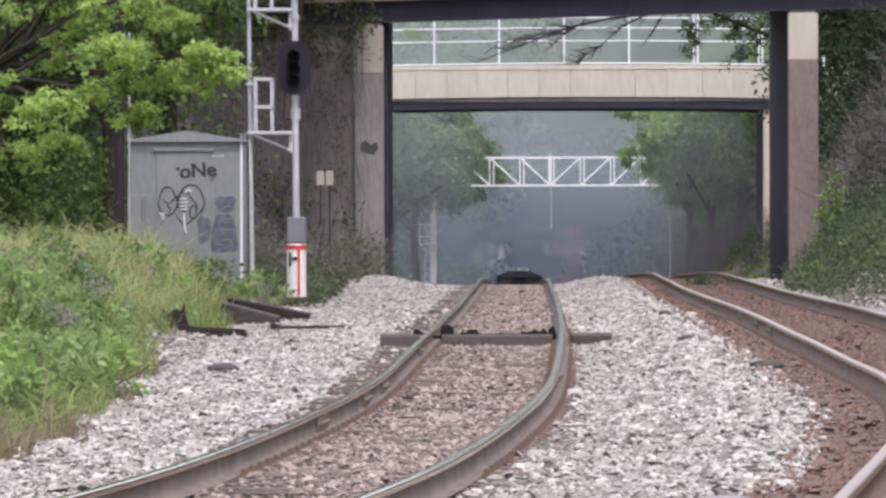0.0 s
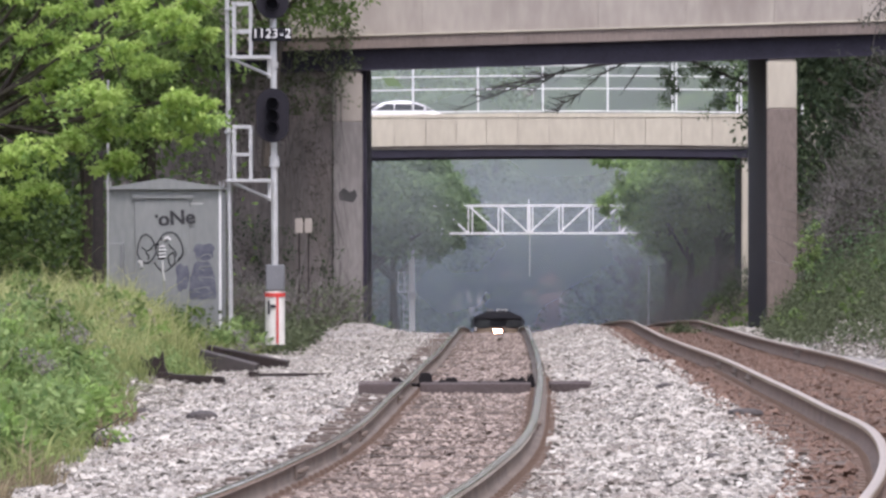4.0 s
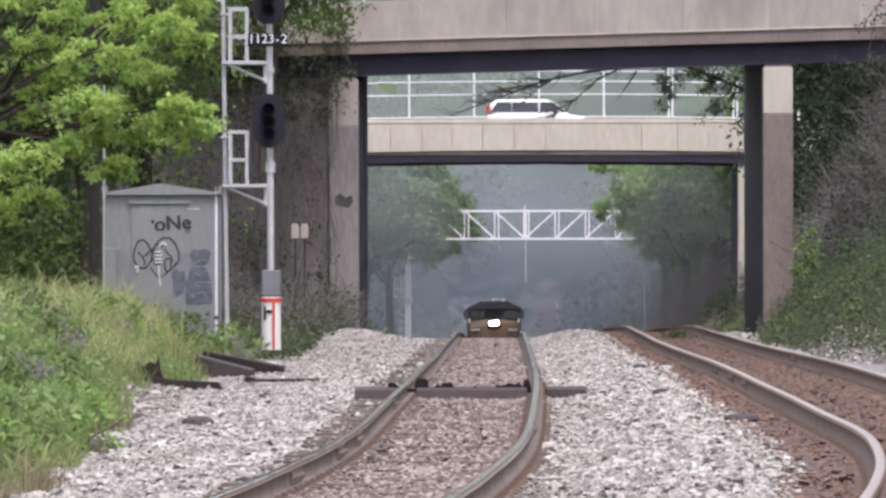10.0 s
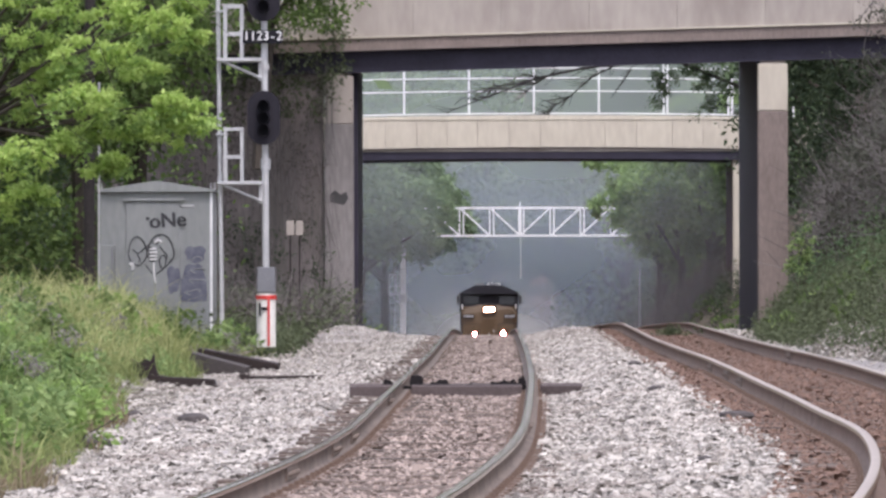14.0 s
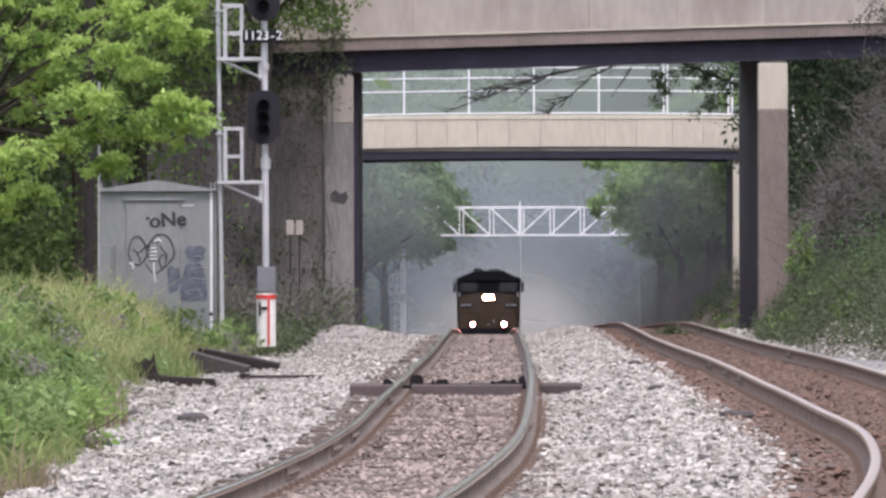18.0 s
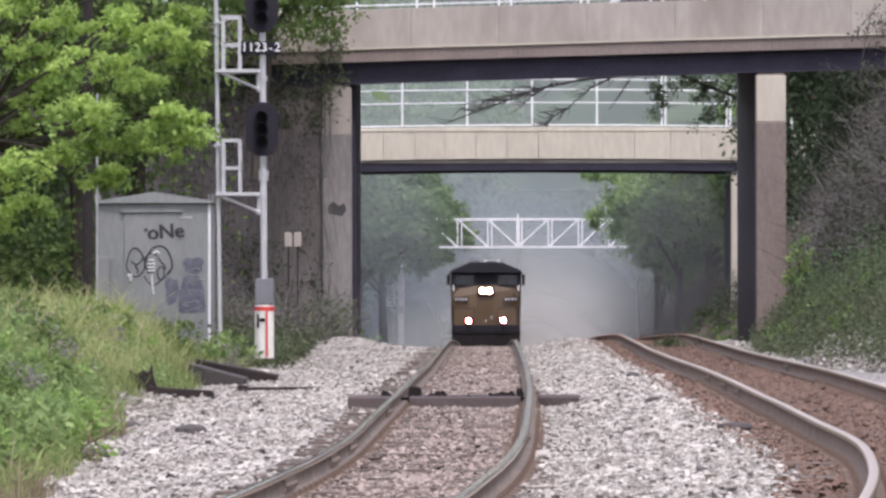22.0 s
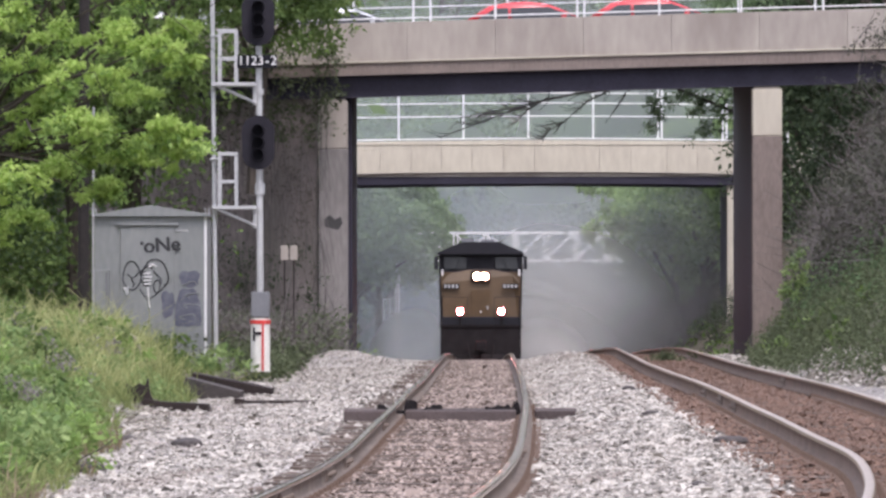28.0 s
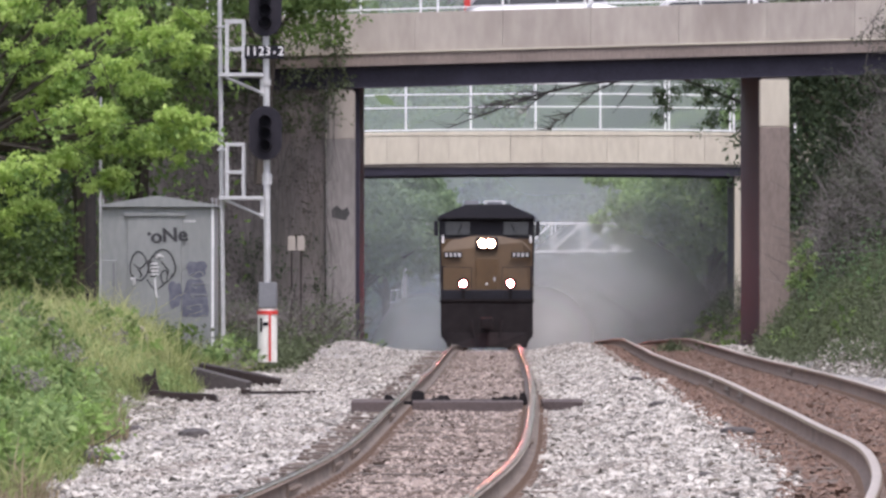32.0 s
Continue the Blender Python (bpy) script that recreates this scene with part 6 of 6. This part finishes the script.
    for sx in (-h * 0.62, h * 0.62):
        for sy in (-wd + 0.08, wd - 0.08):
            w = part("wheel", tube((sx, sy - 0.1, 0.33), (sx, sy + 0.1, 0.33), 0.33, sides=24), M_TYRE, t, "black tyre")
            part("rim", tube((sx, sy - 0.105, 0.33), (sx, sy + 0.105, 0.33), 0.2, sides=16), M_GALV, w)
    for sy in (-0.62, 0.62):
        part("tail_light", box(-h - 0.01, -h + 0.1, sy - 0.14, sy + 0.14, belt - 0.32, belt - 0.1, 0.02), M_RED, t)
        part("headlamp", box(h - 0.22, h - 0.02, sy - 0.16, sy + 0.16, 0.62, 0.76, 0.02), M_GLASS_DARK, t)
        part("mirror", box(h * 0.36, h * 0.42, sy * 1.53 - 0.08, sy * 1.53 + 0.08, belt, belt + 0.15, 0.02), paint, t)
    if van:
        for sy in (-0.8, 0.8):
            part("tall_tail_light", box(-h + 0.0, -h + 0.16, sy - 0.07, sy + 0.07, belt - 0.02, belt + 0.34, 0.02), M_RED, t, "tall red tail light")
        for sy in (-0.6, 0.6):
            part("roof_rail", tube((-h + 0.6, sy, roof + 0.02), (0.2, sy, roof + 0.02), 0.02, sides=6), M_BLACK, t)
    return t


FAR_ROAD, NEAR_ROAD = "cars on the far bridge", "cars on the near bridge"
# car, lane distance, moment at which it passes x, that x, its speed along x
TRAFFIC = []


def traffic(name, label, paint, van, near, t0, x0, speed):
    car = build_car(name, label, paint, van, NEAR_ROAD if near else FAR_ROAD)
    TRAFFIC.append((car, near, t0, x0, speed))


traffic("sedan", "dark sedan crossing the far bridge", M_CAR_DARK, False, False, 3.0, (927 - 784) / 36.5, -8.3)
traffic("sedan", "white sedan crossing the far bridge", M_CAR_WHITE, False, False, 5.8, (1065 - 784) / 36.5, 5.45)
traffic("minivan", "white minivan with tinted windows crossing the far bridge", M_CAR_WHITE, True, False, 10.0, (945 - 784) / 36.5, 5.75)
traffic("sedan", "silver sedan crossing the far bridge", M_CAR_SILVER, False, False, 17.0, (742 - 784) / 36.5, -7.6)
traffic("sedan", "white sedan crossing the near bridge", M_CAR_WHITE, False, True, 11.3, (870 - 784) / 65, 6.5)
traffic("sedan", "white sedan crossing the near bridge", M_CAR_WHITE, False, True, 21.3, (880 - 784) / 65, 7.0)
traffic("sedan", "silver sedan crossing the near bridge", M_CAR_SILVER, False, True, 23.9, (890 - 784) / 65, 7.0)
traffic("sedan", "red sedan crossing the near bridge", M_CAR_RED, False, True, 28.1, (1022 - 784) / 65, 10.3)
traffic("sedan", "red sedan following across the near bridge", M_CAR_RED, False, True, 28.1, (1240 - 784) / 65, 10.3)
traffic("sedan", "silver sedan crossing the near bridge", M_CAR_SILVER, False, True, 28.9, (880 - 784) / 65, 7.4)
traffic("sedan", "white sedan crossing the near bridge", M_CAR_WHITE, False, True, 29.0, (700 - 784) / 65, 6.3)
traffic("sedan", "silver sedan crossing the near bridge", M_CAR_SILVER, False, True, 29.0, (1200 - 784) / 65, 9.0)
traffic("sedan", "white sedan crossing the near bridge", M_CAR_WHITE, False, True, 31.3, (958 - 784) / 65, 7.1)
traffic("minivan", "white minivan crossing the near bridge", M_CAR_WHITE, True, True, 32.0, (985 - 784) / 65, 7.1)


# ---- exhaust smoke, and sheets standing in for distance haze ----
def puff_mesh(name, material, seed):
    """A bulging shell, one sheet thick, unit size, facing the camera."""
    n, rings = 28, 9
    verts, faces = [(0, -0.35, 0)], []
    for r in range(1, rings + 1):
        f = r / rings
        for i in range(n):
            a = 2 * math.pi * i / n
            bulge = -0.35 * (1 - f * f) + 0.08 * noise.noise(Vector((math.cos(a) * f * 2.2, math.sin(a) * f * 2.2, seed)))
            verts.append((f * math.cos(a), bulge, f * math.sin(a)))
    for i in range(n):
        faces.append((0, 1 + i, 1 + (i + 1) % n))
    for r in range(rings - 1):
        for i in range(n):
            a, b = 1 + r * n + i, 1 + r * n + (i + 1) % n
            faces.append((a, a + n, b + n, b))
    me = mesh_np(name, verts, faces, material)
    me.polygons.foreach_set("use_smooth", np.ones(len(faces), bool))
    return me


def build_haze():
    """Sheets added to veil the cutting round and behind the far bridge with distance haze."""
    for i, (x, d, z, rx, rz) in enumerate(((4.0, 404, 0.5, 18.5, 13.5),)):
        h = thing("exhaust_haze", None, "thin blue-grey sheet standing in for distance haze", "haze", "exhaust haze", data=puff_mesh("exhaust_haze", M_HAZE, i * 3.7))
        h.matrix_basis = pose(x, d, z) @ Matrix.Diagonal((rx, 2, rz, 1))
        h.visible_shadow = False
    low = thing("low_mist", None, "thin grey haze sheet added under the far bridge", "haze", "exhaust haze", data=puff_mesh("low_mist", M_SCREEN, 4.4))
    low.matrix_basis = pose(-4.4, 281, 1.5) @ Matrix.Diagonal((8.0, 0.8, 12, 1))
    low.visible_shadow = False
    far = thing("low_mist", None, "thin grey haze sheet added under the far bridge", "haze", "exhaust haze", data=puff_mesh("low_mist", M_SCREEN, 6.1))
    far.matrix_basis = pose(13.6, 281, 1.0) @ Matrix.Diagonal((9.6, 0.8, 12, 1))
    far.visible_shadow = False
    side = thing("low_mist", None, "thin grey haze sheet added beside the second track", "haze", "exhaust haze", data=puff_mesh("low_mist", M_HAZE_SIDE, 7.9))
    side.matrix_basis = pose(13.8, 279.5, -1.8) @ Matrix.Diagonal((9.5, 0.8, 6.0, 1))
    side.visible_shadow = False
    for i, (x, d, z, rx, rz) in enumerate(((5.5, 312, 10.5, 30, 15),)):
        h = thing("thin_mist", None, "thin pale haze sheet added beyond the far bridge", "haze", "exhaust haze", data=puff_mesh("thin_mist", M_HAZE_PALE, 9 + i * 3.7))
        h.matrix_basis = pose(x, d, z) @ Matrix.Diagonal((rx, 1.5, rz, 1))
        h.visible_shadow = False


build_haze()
SMOKE = []
for _i, (_x, _y, _z, _rx, _rz) in enumerate(((2.5, 14.0, 1.0, 5.0, 4.0), (2.8, 55.0, 2.0, 12.0, 8.0), (4.0, 72.0, 4.5, 15.0, 10.0), (-4.2, 62.0, 2.0, 5.5, 8.0))):
    _p = thing("exhaust_cloud", None, "thin grey exhaust cloud trailing the locomotive", "smoke", "locomotive exhaust", kind="stuff", data=puff_mesh("exhaust_cloud", M_SMOKE, 20 + _i * 2.9))
    _p.visible_shadow = False
    _p.scale = (_rx, 1.0, _rz)
    SMOKE.append((_p, _x, _y, _z))


# ---- what moves ----
def train_at(t):
    """Distance of the locomotive's front along the line."""
    return 183.0 + 6.6 * (32.0 - t)


def motions():
    steps = [i * 0.5 for i in range(65)]
    rows = []
    for t in steps:
        d = train_at(t)
        slope = float(course(d + 11) - course(d)) / 11
        climb = float(height(d + 14) - height(d)) / 14
        rows.append((t, pose(float(course(d)), d, float(height(d)), math.degrees(math.atan(climb)), 0, -math.degrees(math.atan(slope)))))
    walk(LOCO, rows)
    for puff, x, y, z in SMOKE:
        rows = []
        for t in steps:
            d = train_at(t) + y
            d = d if y < 50 else max(d, 282.4 + 0.06 * (y - 55.0))
            drift = 0.0 if y < 50 else (0.3 if y > 65 else 0.16) * (t - 23.0) * (1 if x > 0 else 0)
            rows.append((t, pose(float(course(d)) + x + drift + 0.5 * math.sin(t * 0.5 + y), d, float(height(d)) + z + 0.3 * math.sin(t * 0.8 + x) - (0.0 if y < 50 else max(0.0, 10.0 - 0.5 * t)), 0, 0.9 * t + x, 0)))
        walk(puff, rows)
    for car, near, t0, x0, speed in TRAFFIC:
        lane, base, grade = (155.0 if speed > 0 else 158.0, 7.79, GRADE) if near else (272.6 if speed > 0 else 275.2, 7.76, 0.0)
        rows = []
        for t in [i * 0.4 for i in range(81)]:
            x = max(-46.0, min(50.0, x0 + speed * (t - t0)))
            rows.append((t, pose(x, lane, base + grade * x, 0, -math.degrees(math.atan(grade)) * (1 if speed > 0 else -1), 0 if speed > 0 else 180)))
        walk(car, rows)


motions()
